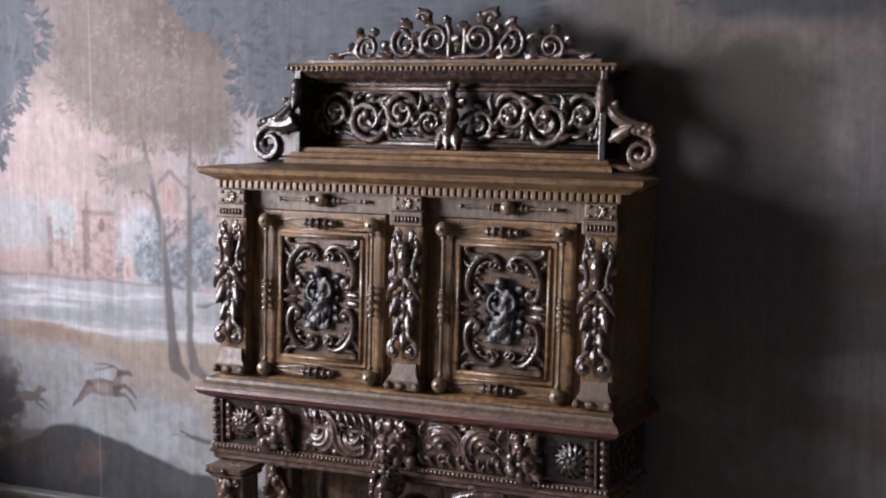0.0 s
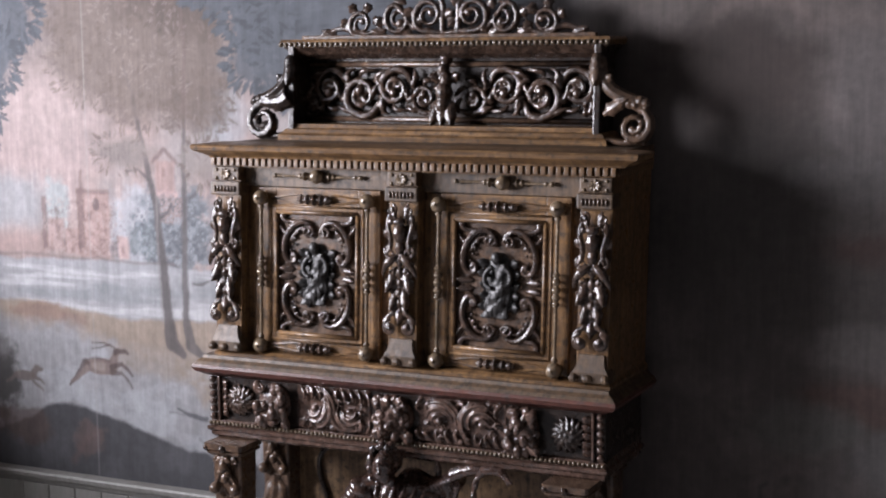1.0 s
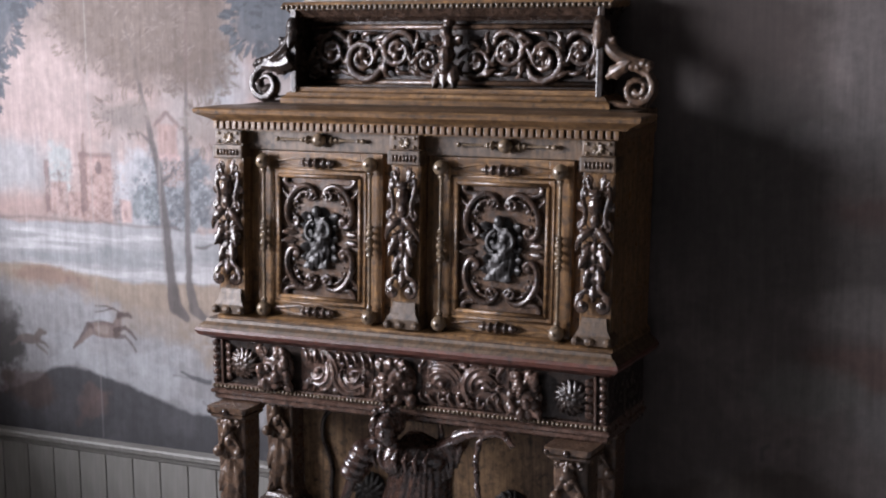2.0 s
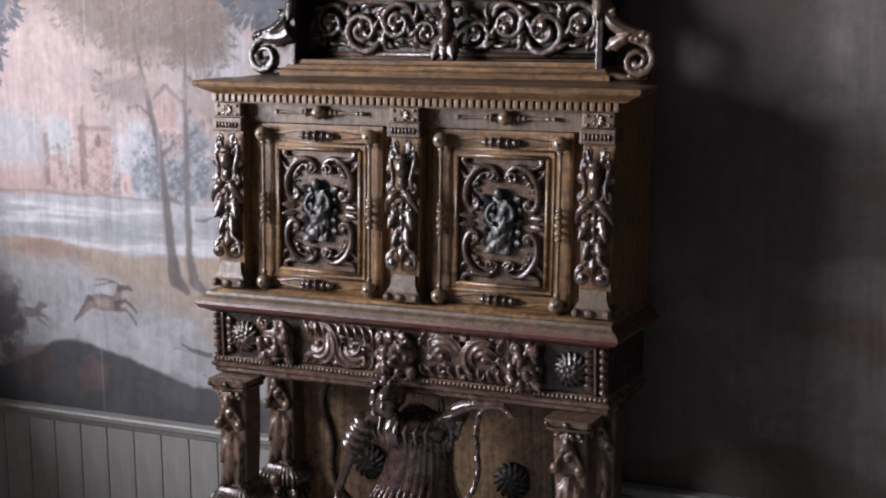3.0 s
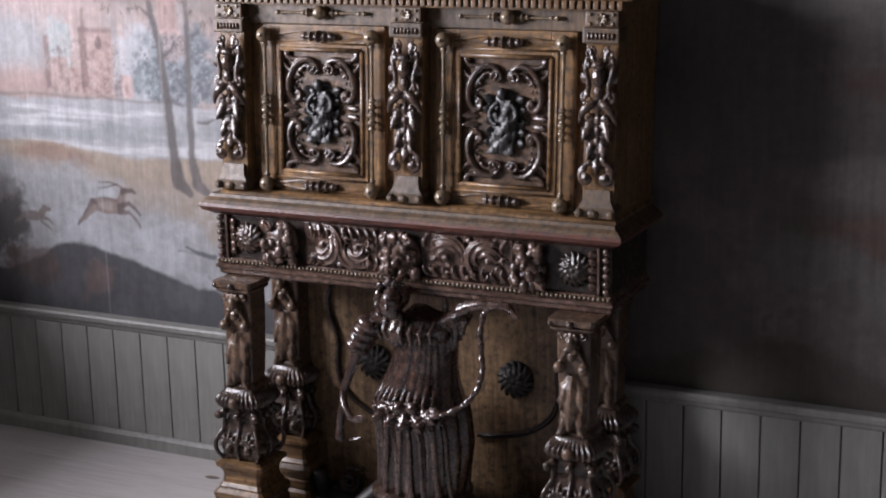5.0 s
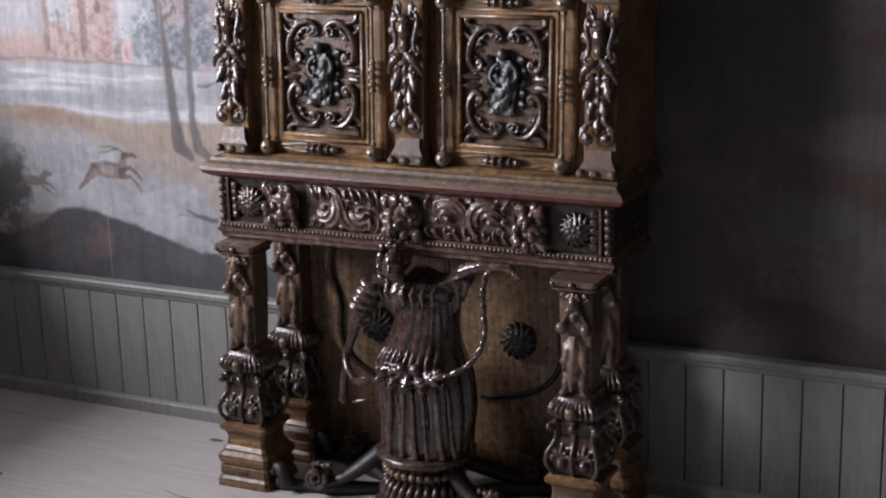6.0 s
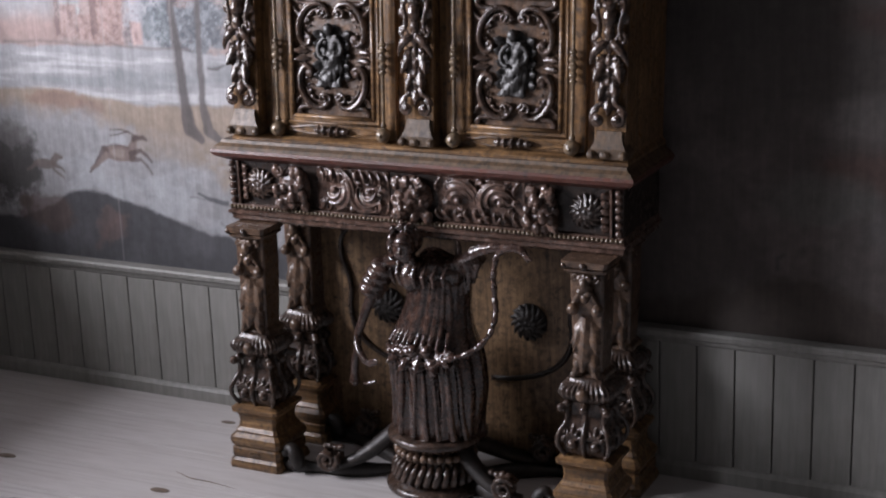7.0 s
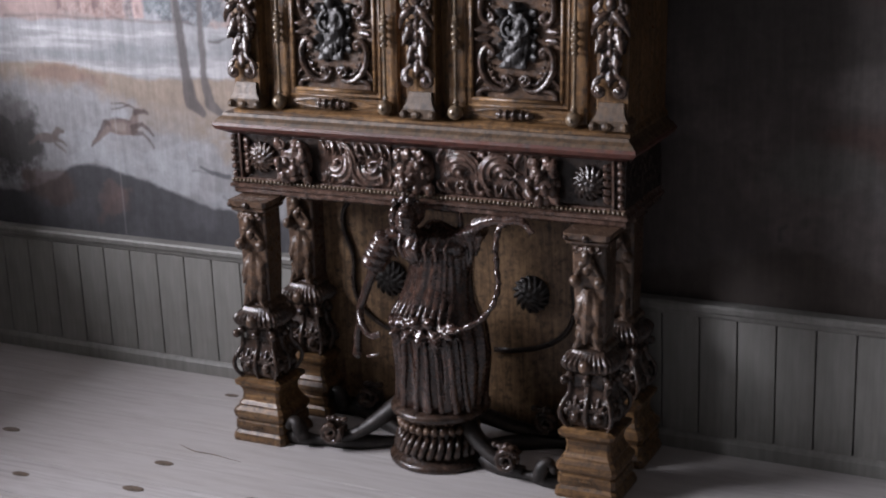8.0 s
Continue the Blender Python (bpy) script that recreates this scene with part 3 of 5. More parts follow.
    p.line([(-0.846, 1.60), (-0.852, 1.40), (-0.860, 1.112), (-0.862, 0.944), (-0.848, 0.86), (-0.81, 0.83)], [0.006, 0.008, 0.011, 0.013, 0.019, 0.012], (0.155, 0.14, 0.14), 0.9, 0.006)
    p.line([(-0.955, 1.30), (-0.955, 1.10), (-0.942, 0.92)], [0.003] * 3, (0.36, 0.33, 0.32), 0.6, 0.005)
    p.line([(-0.975, 1.345), (-1.02, 1.375), (-1.06, 1.373)], [0.006, 0.004, 0.003], bark, 0.8, 0.005)
    p.line([(-0.945, 1.235), (-0.915, 1.25), (-0.905, 1.275)], [0.006, 0.004, 0.003], bark, 0.8, 0.005)
    p.line([(-0.850, 1.29), (-0.82, 1.305), (-0.81, 1.32)], [0.005, 0.004, 0.003], bark, 0.7, 0.005)
    # crowns: warm grey-brown foliage in loose brush marks, thin at the rim, pink sky between
    leaf1, leaf2, leaf3, blush = (0.195, 0.152, 0.130), (0.155, 0.120, 0.104), (0.245, 0.196, 0.172), (0.36, 0.292, 0.270)
    crowns = ((-1.00, 1.80, 0.28, 0.16, leaf1, 0.75, 101), (-1.15, 1.68, 0.17, 0.10, leaf3, 0.7, 103), (-0.80, 1.70, 0.14, 0.16, leaf1, 0.8, 105), (-0.97, 1.60, 0.18, 0.09, leaf1, 0.7, 107),
              (-1.17, 1.87, 0.18, 0.09, leaf3, 0.75, 109), (-0.95, 1.72, 0.24, 0.14, leaf3, 0.8, 119), (-0.86, 1.88, 0.16, 0.09, leaf2, 0.7, 111), (-1.09, 1.425, 0.085, 0.05, (0.31, 0.265, 0.25), 0.85, 113), (-0.80, 1.56, 0.10, 0.09, leaf1, 0.7, 115), (-0.79, 1.40, 0.06, 0.06, (0.33, 0.29, 0.27), 0.6, 117))
    for bx, bz, rx, rz, col, s, sd in crowns:
        p.blob(bx, bz, rx, rz, col, min(1.0, 1.2 * s), 0.8, 12, sd, 0.5)
        p.leaves(bx, bz, rx, rz, int(2600 * rx * rz) + 34, (col, leaf1, leaf3), 0.026, 0.7, 1.15, 0.1, 0.6, sd)
        p.leaves(bx, bz, rx, rz, int(3800 * rx * rz), (leaf1, leaf2, leaf3, blush), 0.020, 0.0, 0.95, 0.3, 0.4, sd + 1)
    for bx, bz, rx, rz in ((-1.06, 1.76, 0.05, 0.02), (-0.91, 1.70, 0.06, 0.025), (-0.93, 1.84, 0.035, 0.035), (-0.90, 1.63, 0.08, 0.02), (-1.14, 1.85, 0.04, 0.03), (-0.87, 1.78, 0.03, 0.05), (-1.02, 1.66, 0.04, 0.02)):
        p.leaves(bx, bz, rx, rz, 26, (blush, (0.42, 0.35, 0.33)), 0.018, 0.0, 1.1, -0.5, 0.35, int(1000 * bz))
    p.line([(-1.013, 1.50), (-1.03, 1.60), (-1.06, 1.70)], [0.005, 0.004, 0.002], bark, 0.4, 0.008)
    p.line([(-0.846, 1.55), (-0.84, 1.75), (-0.845, 1.88)], [0.005, 0.004, 0.003], (0.20, 0.145, 0.135), 0.6, 0.006)
    dab = fbm(x, z, 70, 121, 3, 0.8)
    # dark blue trees framing the top: solid masses with a fringe of pointed leaves
    p.lay(0.85 * step(-0.70, -0.56, x) * (1 - step(0.15, 0.45, x)) * step(1.60, 1.72, z + 0.1 * (cloud - 0.5)), (0.135, 0.145, 0.165))
    ink, ink2, ink3 = (0.085, 0.095, 0.112), (0.125, 0.14, 0.162), (0.165, 0.18, 0.205)
    for bx, bz, rx, rz, s, sd in ((-1.50, 1.84, 0.115, 0.085, 0.95, 131), (-1.56, 1.70, 0.085, 0.10, 0.95, 133), (-1.62, 1.56, 0.075, 0.12, 0.9, 134), (-1.52, 1.93, 0.07, 0.05, 0.9, 135), (-0.66, 1.90, 0.17, 0.07, 0.95, 137), (-0.58, 1.80, 0.11, 0.06, 0.95, 139),
                                  (-0.60, 1.69, 0.085, 0.055, 0.9, 141), (-0.34, 1.84, 0.28, 0.15, 0.95, 143), (-0.44, 1.68, 0.14, 0.10, 0.9, 149), (0.02, 1.92, 0.22, 0.10, 0.85, 145), (-0.78, 1.95, 0.10, 0.04, 0.9, 147)):
        p.blob(bx, bz, rx, rz, ink2, s, 0.6, 12, sd, 0.15)
        p.leaves(bx, bz, rx, rz, int(1500 * (rx + rz) / 2), (ink, ink2, ink2), 0.040, 0.75, 1.10, 0.15, 0.9, sd)
        p.leaves(bx, bz, rx, rz, int(3000 * rx * rz), (ink, ink3, ink2), 0.030, 0.0, 0.9, 0.3, 0.5, sd + 1)
    # old joins of the canvas
    for jx in (-1.205,):
        p.lay((1 - step(0.001, 0.005, np.abs(x - jx))) * 0.30, (0.55, 0.54, 0.53))
    p.c *= (0.85 + 0.3 * fbm(x * 6, z * 0.5, 8, 151, 3))[:, None]
    p.c *= (0.84 + 0.32 * fbm(x, z, 45, 161, 4, 0.75))[:, None]
    return np.clip(0.50 * p.c, 0.012, 0.6)


def build_mural():
    xs = np.concatenate([np.arange(X0, -0.46, 0.0042), np.arange(-0.46, 0.50, 0.03), np.arange(0.50, 1.30, 0.008), np.arange(1.30, X1 + 0.02, 0.06)])
    zs = np.concatenate([np.arange(0.41, 1.96, 0.0042), np.arange(1.96, ZC + 0.02, 0.04)])
    xs[-1], zs[-1] = X1, ZC
    gx, gz = np.meshgrid(xs, zs)
    x, z = gx.ravel(), gz.ravel()
    n, m = len(xs), len(zs)
    co = np.stack([x, np.full(len(x), Y1 - 0.003), z], 1)
    i = (np.arange(m - 1)[:, None] * n + np.arange(n - 1)[None, :]).ravel()
    quads = np.stack([i, i + 1, i + n + 1, i + n], 1)
    me = bpy.data.meshes.new("mural")
    me.vertices.add(len(co))
    me.vertices.foreach_set("co", co.ravel().astype(np.float32))
    me.loops.add(4 * len(quads))
    me.loops.foreach_set("vertex_index", quads.ravel().astype(np.int32))
    me.polygons.add(len(quads))
    me.polygons.foreach_set("loop_start", np.arange(0, 4 * len(quads), 4, dtype=np.int32))
    me.update(calc_edges=True)
    layer = me.color_attributes.new("picture", "FLOAT_COLOR", "POINT")
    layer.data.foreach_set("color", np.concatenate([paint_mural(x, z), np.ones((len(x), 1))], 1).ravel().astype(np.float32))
    me.materials.append(MURAL)
    return tagged(new("mural", me), "faded painted landscape with castle, trees, stag and cloudy sky", "wall painting", kind="structure")


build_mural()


# ---------------------------------------------------------------- the stand
stand = thing("cabinet_stand", (0, 0.08, 0), "carved dark oak stand with four figured legs and red-brown ledge", "stand")

bm = bmesh.new()
moulding(bm, -0.566, 0.566, [(0.858, -0.012, 0.0), (0.866, -0.026, 0.012), (0.872, -0.038, 0.026), (0.884, -0.046, 0.034), (0.892, -0.044, 0.032)], 0.27)
part("ledge", bm, RED, stand, "red-brown moulded ledge")
bm = bmesh.new()
moulding(bm, -0.566, 0.566, [(0.892, -0.042, 0.030), (0.900, -0.036, 0.024), (0.908, -0.026, 0.012), (0.916, -0.022, 0.008)], 0.27)
part("ledge_moulding", bm, DULL, stand, "worn brown oak moulding")

FR_Y = -0.004
# rail coloured near-black to draw the shade in the carving's crevices
bm = boxed(-0.562, 0.562, FR_Y, 0.262, 0.738, 0.858, bevel=0.003)
part("frieze_rail", bm, BLACK_AND_SHADE, stand)
bm = bmesh.new()
moulding(bm, -0.556, 0.556, [(0.690, -0.006, 0.0), (0.697, -0.014, 0.006), (0.706, -0.014, 0.006), (0.712, -0.022, 0.014), (0.719, -0.022, 0.014), (0.723, -0.014, 0.008), (0.738, -0.012, 0.006)], 0.262)
part("lower_moulding", bm, FRIEZE, stand, "brown oak moulding under the frieze")
bead = finish(ball(bmesh.new(), (0, 0, 0), 0.0056, seg=8), "bead", GILT, True)
for i in range(93):
    again("bead", bead, stand, Matrix.Translation((-0.56 + 1.12 * i / 92, -0.019, 0.7305)))

# frieze carving
rnd = random.Random(4)


def mask(cx, z0, z1, w, y, mat, name="carved_mask"):
    """Boss of clustered carved fruit and leaves, thicker in the middle."""
    bm = bmesh.new()
    h = z1 - z0
    for i in range(34):
        f = rnd.random()
        u = rnd.uniform(-1, 1)
        bulge = 0.024 + 0.030 * (1 - u * u) * (1 - abs(2 * f - 1) ** 2)
        ball(bm, (cx + u * w * 0.42, y - bulge * rnd.uniform(0.5, 1.0), z0 + h * (0.08 + 0.84 * f)), rnd.uniform(0.007, 0.0145), 1, 1, rnd.uniform(0.8, 1.5), 10)
    for sx in (-1, 1):
        volute(bm, cx + sx * w * 0.27, z1 - 0.018, y - 0.03, 0.015, math.pi / 2, sx, 1.2, 0.26)
        leaf(bm, (cx + sx * w * 0.1, z0 + h * 0.35), (cx + sx * w * 0.48, z0 + 0.004), 0.024, y - 0.02)
    ball(bm, (cx, y - 0.004, (z0 + z1) / 2), 0.5 * w, 0.9, 0.42, h * 0.95 / w, 12)
    return fused(part(name, bm, mat, stand, smooth=True), 0.0022)


for cx, w in ((-0.362, 0.112), (-0.006, 0.125), (0.352, 0.095)):
    mask(cx, 0.735, 0.858, w, FR_Y, FRIEZE)


def foliage_panel(x0, x1, z0, z1, y, way, mat, parent, name="carved_foliage"):
    """Deep swirling acanthus: bundles of parallel curling strands that fill the field."""
    bm = bmesh.new()
    w, h = x1 - x0, z1 - z0
    zc = (z0 + z1) / 2
    box(bm, x0, x1, y - 0.004, y + 0.004, z0, z1)
    for k, f in enumerate((0.26, 0.74)):
        cx = x0 + w * f
        d = way * (1 if k else -1)
        for j in range(7):
            r = 0.011 + 0.0082 * j
            n = 13
            a0 = math.pi * (0.15 + 0.85 * k) - 0.16 * j * d
            p = []
            for i in range(n):
                g = i / (n - 1)
                a = a0 + d * g * (3.9 - 0.22 * j)
                p.append((min(max(cx + 1.02 * r * math.cos(a), x0 + 0.003), x1 - 0.003), y - 0.006 - 0.010 * math.sin(math.pi * g) - 0.004 * (j % 2), min(max(zc + r * math.sin(a), z0 + 0.003), z1 - 0.003)))
            sweep(bm, p, [0.0022 + 0.0026 * math.sin(math.pi * i / (n - 1)) for i in range(n)], 6)
        ball(bm, (cx, y - 0.012, zc), 0.010, seg=8)
    for j in range(9):
        u = x0 + w * (j + 0.5) / 9
        for zz, up in ((z0 + 0.004, 1), (z1 - 0.004, -1)):
            p = bez((u, y - 0.004, zz), (u + 0.012 * way, y - 0.012, zz + 0.012 * up), (u + 0.020 * way, y - 0.014, zz + 0.020 * up), (u + 0.010 * way, y - 0.010, zz + 0.034 * up), 7)
            sweep(bm, p, [.003, .005, .006, .006, .005, .004, .002], 6)
    for j in range(16):
        u, v, q = rnd.uniform(x0 + 0.012, x1 - 0.012), rnd.uniform(z0 + 0.012, z1 - 0.012), rnd.uniform(0.006, 0.012)
        sweep(bm, spiral(u, v, y - 0.008, q, 0.8, rnd.uniform(0, 6), rnd.choice((-1, 1)), 0.4, 9, 0.008), [.002, .003, .004, .0045, .0045, .004, .0035, .003, .0025], 6)
    for j in range(6):
        u = x0 + w * 0.5 + rnd.uniform(-0.02, 0.02)
        ball(bm, (u, y - 0.008, z0 + h * (j + 0.5) / 6), rnd.uniform(0.006, 0.010), seg=8)
    return fused(part(name, bm, mat, parent, smooth=True), 0.0017)


foliage_panel(-0.292, -0.075, 0.740, 0.856, FR_Y, 1, FRIEZE, stand)
foliage_panel(0.062, 0.305, 0.740, 0.856, FR_Y, -1, FRIEZE, stand)


def rosette(cx, cz, y, r, mat, parent, name="rosette"):
    """Round flower in relief: a rim, two rings of curved petals and an eye."""
    bm = bmesh.new()
    ball(bm, (cx, y + 0.004, cz), r * 0.92, 1, 0.14, 1, 16)
    for ring, (n, k, th) in enumerate(((15, 0.95, 0.095), (9, 0.58, 0.10))):
        for i in range(n):
            a = 2 * math.pi * i / n + 0.4 * ring
            p = [(cx + r * k * f * math.cos(a + 0.5 * f * f), y - 0.004 - 0.006 * ring - 0.008 * math.sin(math.pi * f), cz + r * k * f * math.sin(a + 0.5 * f * f)) for f in (0.2, 0.4, 0.6, 0.8, 0.95, 1.0)]
            sweep(bm, p, [r * th * q for q in (0.5, 0.9, 1.15, 1.2, 0.9, 0.5)], 7)
    ball(bm, (cx, y - 0.014, cz), r * 0.2)
    return fused(part(name, bm, mat, parent, smooth=True), 0.0022)


rosette(-0.468, 0.797, FR_Y, 0.046, CARVED, stand)
rosette(0.468, 0.797, FR_Y, 0.048, BLACK_AND_SHADE, stand)
for sx in (-1, 1):
    bm = bmesh.new()
    for i in range(6):
        ball(bm, (sx * 0.553, FR_Y - 0.010, 0.748 + 0.02 * i), 0.0105, 1, 1, 0.9, 8)
    box(bm, sx * 0.533 - 0.003, sx * 0.533 + 0.003, FR_Y - 0.014, FR_Y + 0.002, 0.738, 0.858, bevel=0.001)
    part("bead_drop", bm, FRIEZE, stand, smooth=True)
    bm = bmesh.new()
    for j in range(5):
        leaf(bm, (sx * 0.525, 0.75 + 0.02 * j), (sx * 0.508, 0.765 + 0.02 * j), 0.02, FR_Y - 0.003, 0.01)
    part("leaf_edge", bm, FRIEZE, stand, smooth=True)


# legs: moulded pedestal, scrolled vase, gadrooned cushion, tapering herm
def leg(cx, cy):
    bm = bmesh.new()
    square_lathe(bm, (cx, cy, 0), [(0, .084, .084), (.008, .085, .085), (.022, .081, .081), (.030, .074, .074), (.033, .074, .074), (.035, .078, .078), (.056, .077, .077), (.059, .073, .073),
                                   (.064, .074, .074), (.070, .079, .079), (.080, .0815, .0815), (.090, .079, .079), (.097, .072, .072), (.101, .068, .068), (.106, .068, .068),
                                   (.116, .061, .061), (.132, .058, .058), (.148, .060, .060), (.158, .066, .066), (.164, .074, .074), (.174, .075, .075), (.178, .066, .066), (.182, .056, .056)])
    for k in range(4):
        ball(bm, (cx - 0.012 + 0.008 * k, cy - 0.078, .046), 0.0052, 1, .7, 1.1, 7)
    base = part("leg", bm, OAK, stand, "figured leg on a golden oak pedestal")
    # cup with thin bowed ribs that end in balls, leaves and a fruit sunk between them
    bm = bmesh.new()
    square_lathe(bm, (cx, cy, 0), [(.178, .044, .044), (.190, .054, .054), (.215, .060, .060), (.25, .055, .055), (.29, .044, .044), (.325, .042, .042)])
    for sx, sy in ((-1, -1), (0, -1), (1, -1), (1, 0), (1, 1), (0, 1), (-1, 1), (-1, 0)):
        p = []
        for i in range(14):
            f = i / 13
            w = 0.052 + 0.020 * math.sin(math.pi * min(1, f * 1.35)) ** 1.0 * (1 - 0.3 * f) - 0.004 * f
            p.append((cx + sx * w, cy + sy * w, 0.182 + 0.122 * f))
        sweep(bm, p, [0.0056 + 0.0015 * math.sin(math.pi * i / 13) for i in range(14)], 7)
        q = 0.054
        ball(bm, (cx + sx * (q + 0.005), cy + sy * (q + 0.005), 0.310), 0.0125, seg=12)
        ball(bm, (cx + sx * q * 0.9, cy + sy * q * 0.9, 0.318), 0.012, seg=9)
    for dx, dy in ((0, -1), (1, 0), (-1, 0)):
        for s in (-1, 1):
            m, d = (cx + s * 0.030, cy - 0.060) if dy else (cx + dx * 0.060, cy + s * 0.030), Vector((dx, dy, 0))
            ball(bm, (m[0], m[1], 0.216), 0.0145, 1, 1, 1, 10)
            for k in range(5):
                a = math.pi * (0.12 + 0.19 * k)
                t = Vector((math.cos(a), 0, math.sin(a))) if dy else Vector((0, math.cos(a), math.sin(a)))
                c = Vector((m[0], m[1], 0.228)) - d * 0.002
                sweep(bm, [c + t * 0.004, c + t * 0.020 + d * 0.004, c + t * 0.036 - d * 0.006], [.004, .006, .002], 6)
    fused(part("scrolled_vase", bm, CARVED, base, "cup with carved ribs and leaves", smooth=True), 0.0021)
    # cushion of upright lobes, nine on a side
    bm = bmesh.new()
    n = 252
    rings = []
    for z, k0, rib in ((.322, .046, 0), (.328, .056, .2), (.334, .066, .7), (.342, .0735, 1), (.352, .0765, 1), (.362, .0735, 1), (.370, .065, .7), (.376, .054, .2), (.382, .050, 0), (.390, .047, 0)):
        ring = []
        for i in range(n):
            a = 2 * math.pi * i / n
            q = min(1 / max(abs(math.cos(a)), 1e-6), 1 / max(abs(math.sin(a)), 1e-6)) ** 0.6
            k = k0 * q * (1 - 0.17 * rib * (1 - abs(math.cos(18 * a)) ** 0.6))
            ring.append((cx + k * math.cos(a), cy + k * math.sin(a), z))
        rings.append(ring)
    loop_rings(bm, rings)
    part("gadrooned_cushion", bm, CARVED, base, "gadrooned cushion moulding", smooth=True)
    part("boss", ball(bmesh.new(), (cx, cy - 0.072, 0.353), 0.0165, 1.0, 0.8, 1.05, 14), MID, base, smooth=True)
    # tapering herm shaft: a plain dark post with a long leaf, two balls and a small carved head of fruit
    bm = bmesh.new()
    square_lathe(bm, (cx, cy + 0.006, 0), [(.386, .048, .044), (.396, .046, .042), (.404, .036, .034), (.50, .041, .038), (.60, .044, .040), (.664, .044, .040)])
    leaf(bm, (cx, 0.545), (cx - 0.006, 0.405), 0.050, cy - 0.036, 0.014, 4, 12)
    for sx in (-1, 1):
        leaf(bm, (cx + sx * 0.012, 0.535), (cx + sx * 0.030, 0.455), 0.026, cy - 0.034, 0.016, 3)
        leaf(bm, (cx + sx * 0.010, 0.470), (cx + sx * 0.026, 0.402), 0.026, cy - 0.034, 0.018, 3)
        leaf(bm, (cx + sx * 0.006, 0.425), (cx + sx * 0.034, 0.392), 0.022, cy - 0.036, 0.016, 3)
        ball(bm, (cx + sx * 0.032, cy - 0.046, 0.566), 0.0155, seg=14)
        sweep(bm, bez((cx + sx * 0.032, cy - 0.040, 0.560), (cx + sx * 0.040, cy - 0.040, 0.585), (cx + sx * 0.012, cy - 0.046, 0.595), (cx + sx * 0.014, cy - 0.044, 0.625), 8), 0.0055, 7)
        volute(bm, cx + sx * 0.030, 0.646, cy - 0.040, 0.012, math.pi / 2, sx, 1.2, 0.3)
        ball(bm, (cx + sx * 0.012, cy - 0.050, 0.612), 0.009, seg=10)
    ball(bm, (cx, cy - 0.046, 0.596), 0.0125, 0.9, 0.9, 1.2, 12)
    ball(bm, (cx, cy - 0.050, 0.630), 0.0155, 0.85, 0.95, 1.25, 14)
    for k in range(5):
        a = math.pi * k / 4
        ball(bm, (cx + 0.014 * math.cos(a), cy - 0.048, 0.645 + 0.008 * math.sin(a)), 0.0068, seg=9)
    fused(part("herm", bm, MID, base, "tapering carved herm", smooth=True), 0.0021)
    bm = bmesh.new()
    square_lathe(bm, (cx, cy, 0), [(.656, .046, .042), (.662, .054, .050), (.668, .056, .052), (.670, .052, .048), (.674, .058, .055), (.686, .060, .057), (.690, .060, .057)])
    part("capital", bm, MID, base)
    part("capital_boss", ball(bmesh.new(), (cx, cy - 0.056, .678), 0.0105, 1, 1, 1, 12), CARVED, base, smooth=True)
    part("capital_boss", ball(bmesh.new(), (cx - 0.052, cy - 0.052, .678), 0.0085, 1, 1, 1, 12), CARVED, base, smooth=True)


for cx, cy in ((-0.484, -0.028), (0.486, -0.028), (-0.472, 0.196), (0.478, 0.196)):
    leg(cx, cy)

# back board of the stand with a shaped moulding
bm = boxed(-0.43, 0.43, 0.222, 0.240, 0.03, 0.70, bevel=0.002)
back = part("back_board", bm, BACKBOARD, stand, "dull brown back board")
for sx in (-1, 1):
    p = bez((sx * 0.05, 0.214, 0.655), (sx * 0.20, 0.214, 0.66), (sx * 0.34, 0.214, 0.67), (sx * 0.36, 0.214, 0.59), 12) + \
        bez((sx * 0.36, 0.214, 0.59), (sx * 0.375, 0.214, 0.53), (sx * 0.32, 0.214, 0.50), (sx * 0.335, 0.214, 0.42), 10)[1:] + \
        bez((sx * 0.335, 0.214, 0.42), (sx * 0.35, 0.214, 0.33), (sx * 0.30, 0.214, 0.25), (sx * 0.10, 0.214, 0.24), 12)[1:]
    bm = sweep(bmesh.new(), p, 0.0075, 6)
    part("shaped_moulding", bm, BLACK_AND_SHADE, back, "dark shaped moulding", smooth=True)
    rosette(sx * 0.215, 0.415, 0.214, 0.056, DULL_EBONY, back, "carved_rosette")

# stretcher: low boards on the floor, curls lying on them, hollow buttresses rising to the pedestal
for sx in (-1, 1):
    for y, z1 in ((-0.062, 0.030), (0.175, 0.034)):
        bm = bmesh.new()
        p = bez((sx * 0.43, y, 0.018), (sx * 0.33, y - 0.012, 0.016), (sx * 0.22, y * 0.9, 0.018), (sx * 0.08, 0.02, 0.022), 14)
        sweep(bm, p, [0.020 + 0.005 * math.sin(0.9 * i) for i in range(14)], 8, 0.85)
        part("stretcher", bm, DULL_EBONY, stand, "low dark floor board of the stretcher", smooth=True)
        bm = bmesh.new()
        q = bez((sx * 0.30, y, z1), (sx * 0.20, y * 0.9, 0.030), (sx * 0.15, y * 0.6, 0.085), (sx * 0.075, 0.015, 0.150), 14)
        sweep(bm, q, [0.012 + 0.014 * (i / 13) for i in range(14)], 9, 1.3)
        part("buttress", bm, DULL_EBONY, stand, "hollow curved buttress", smooth=True)
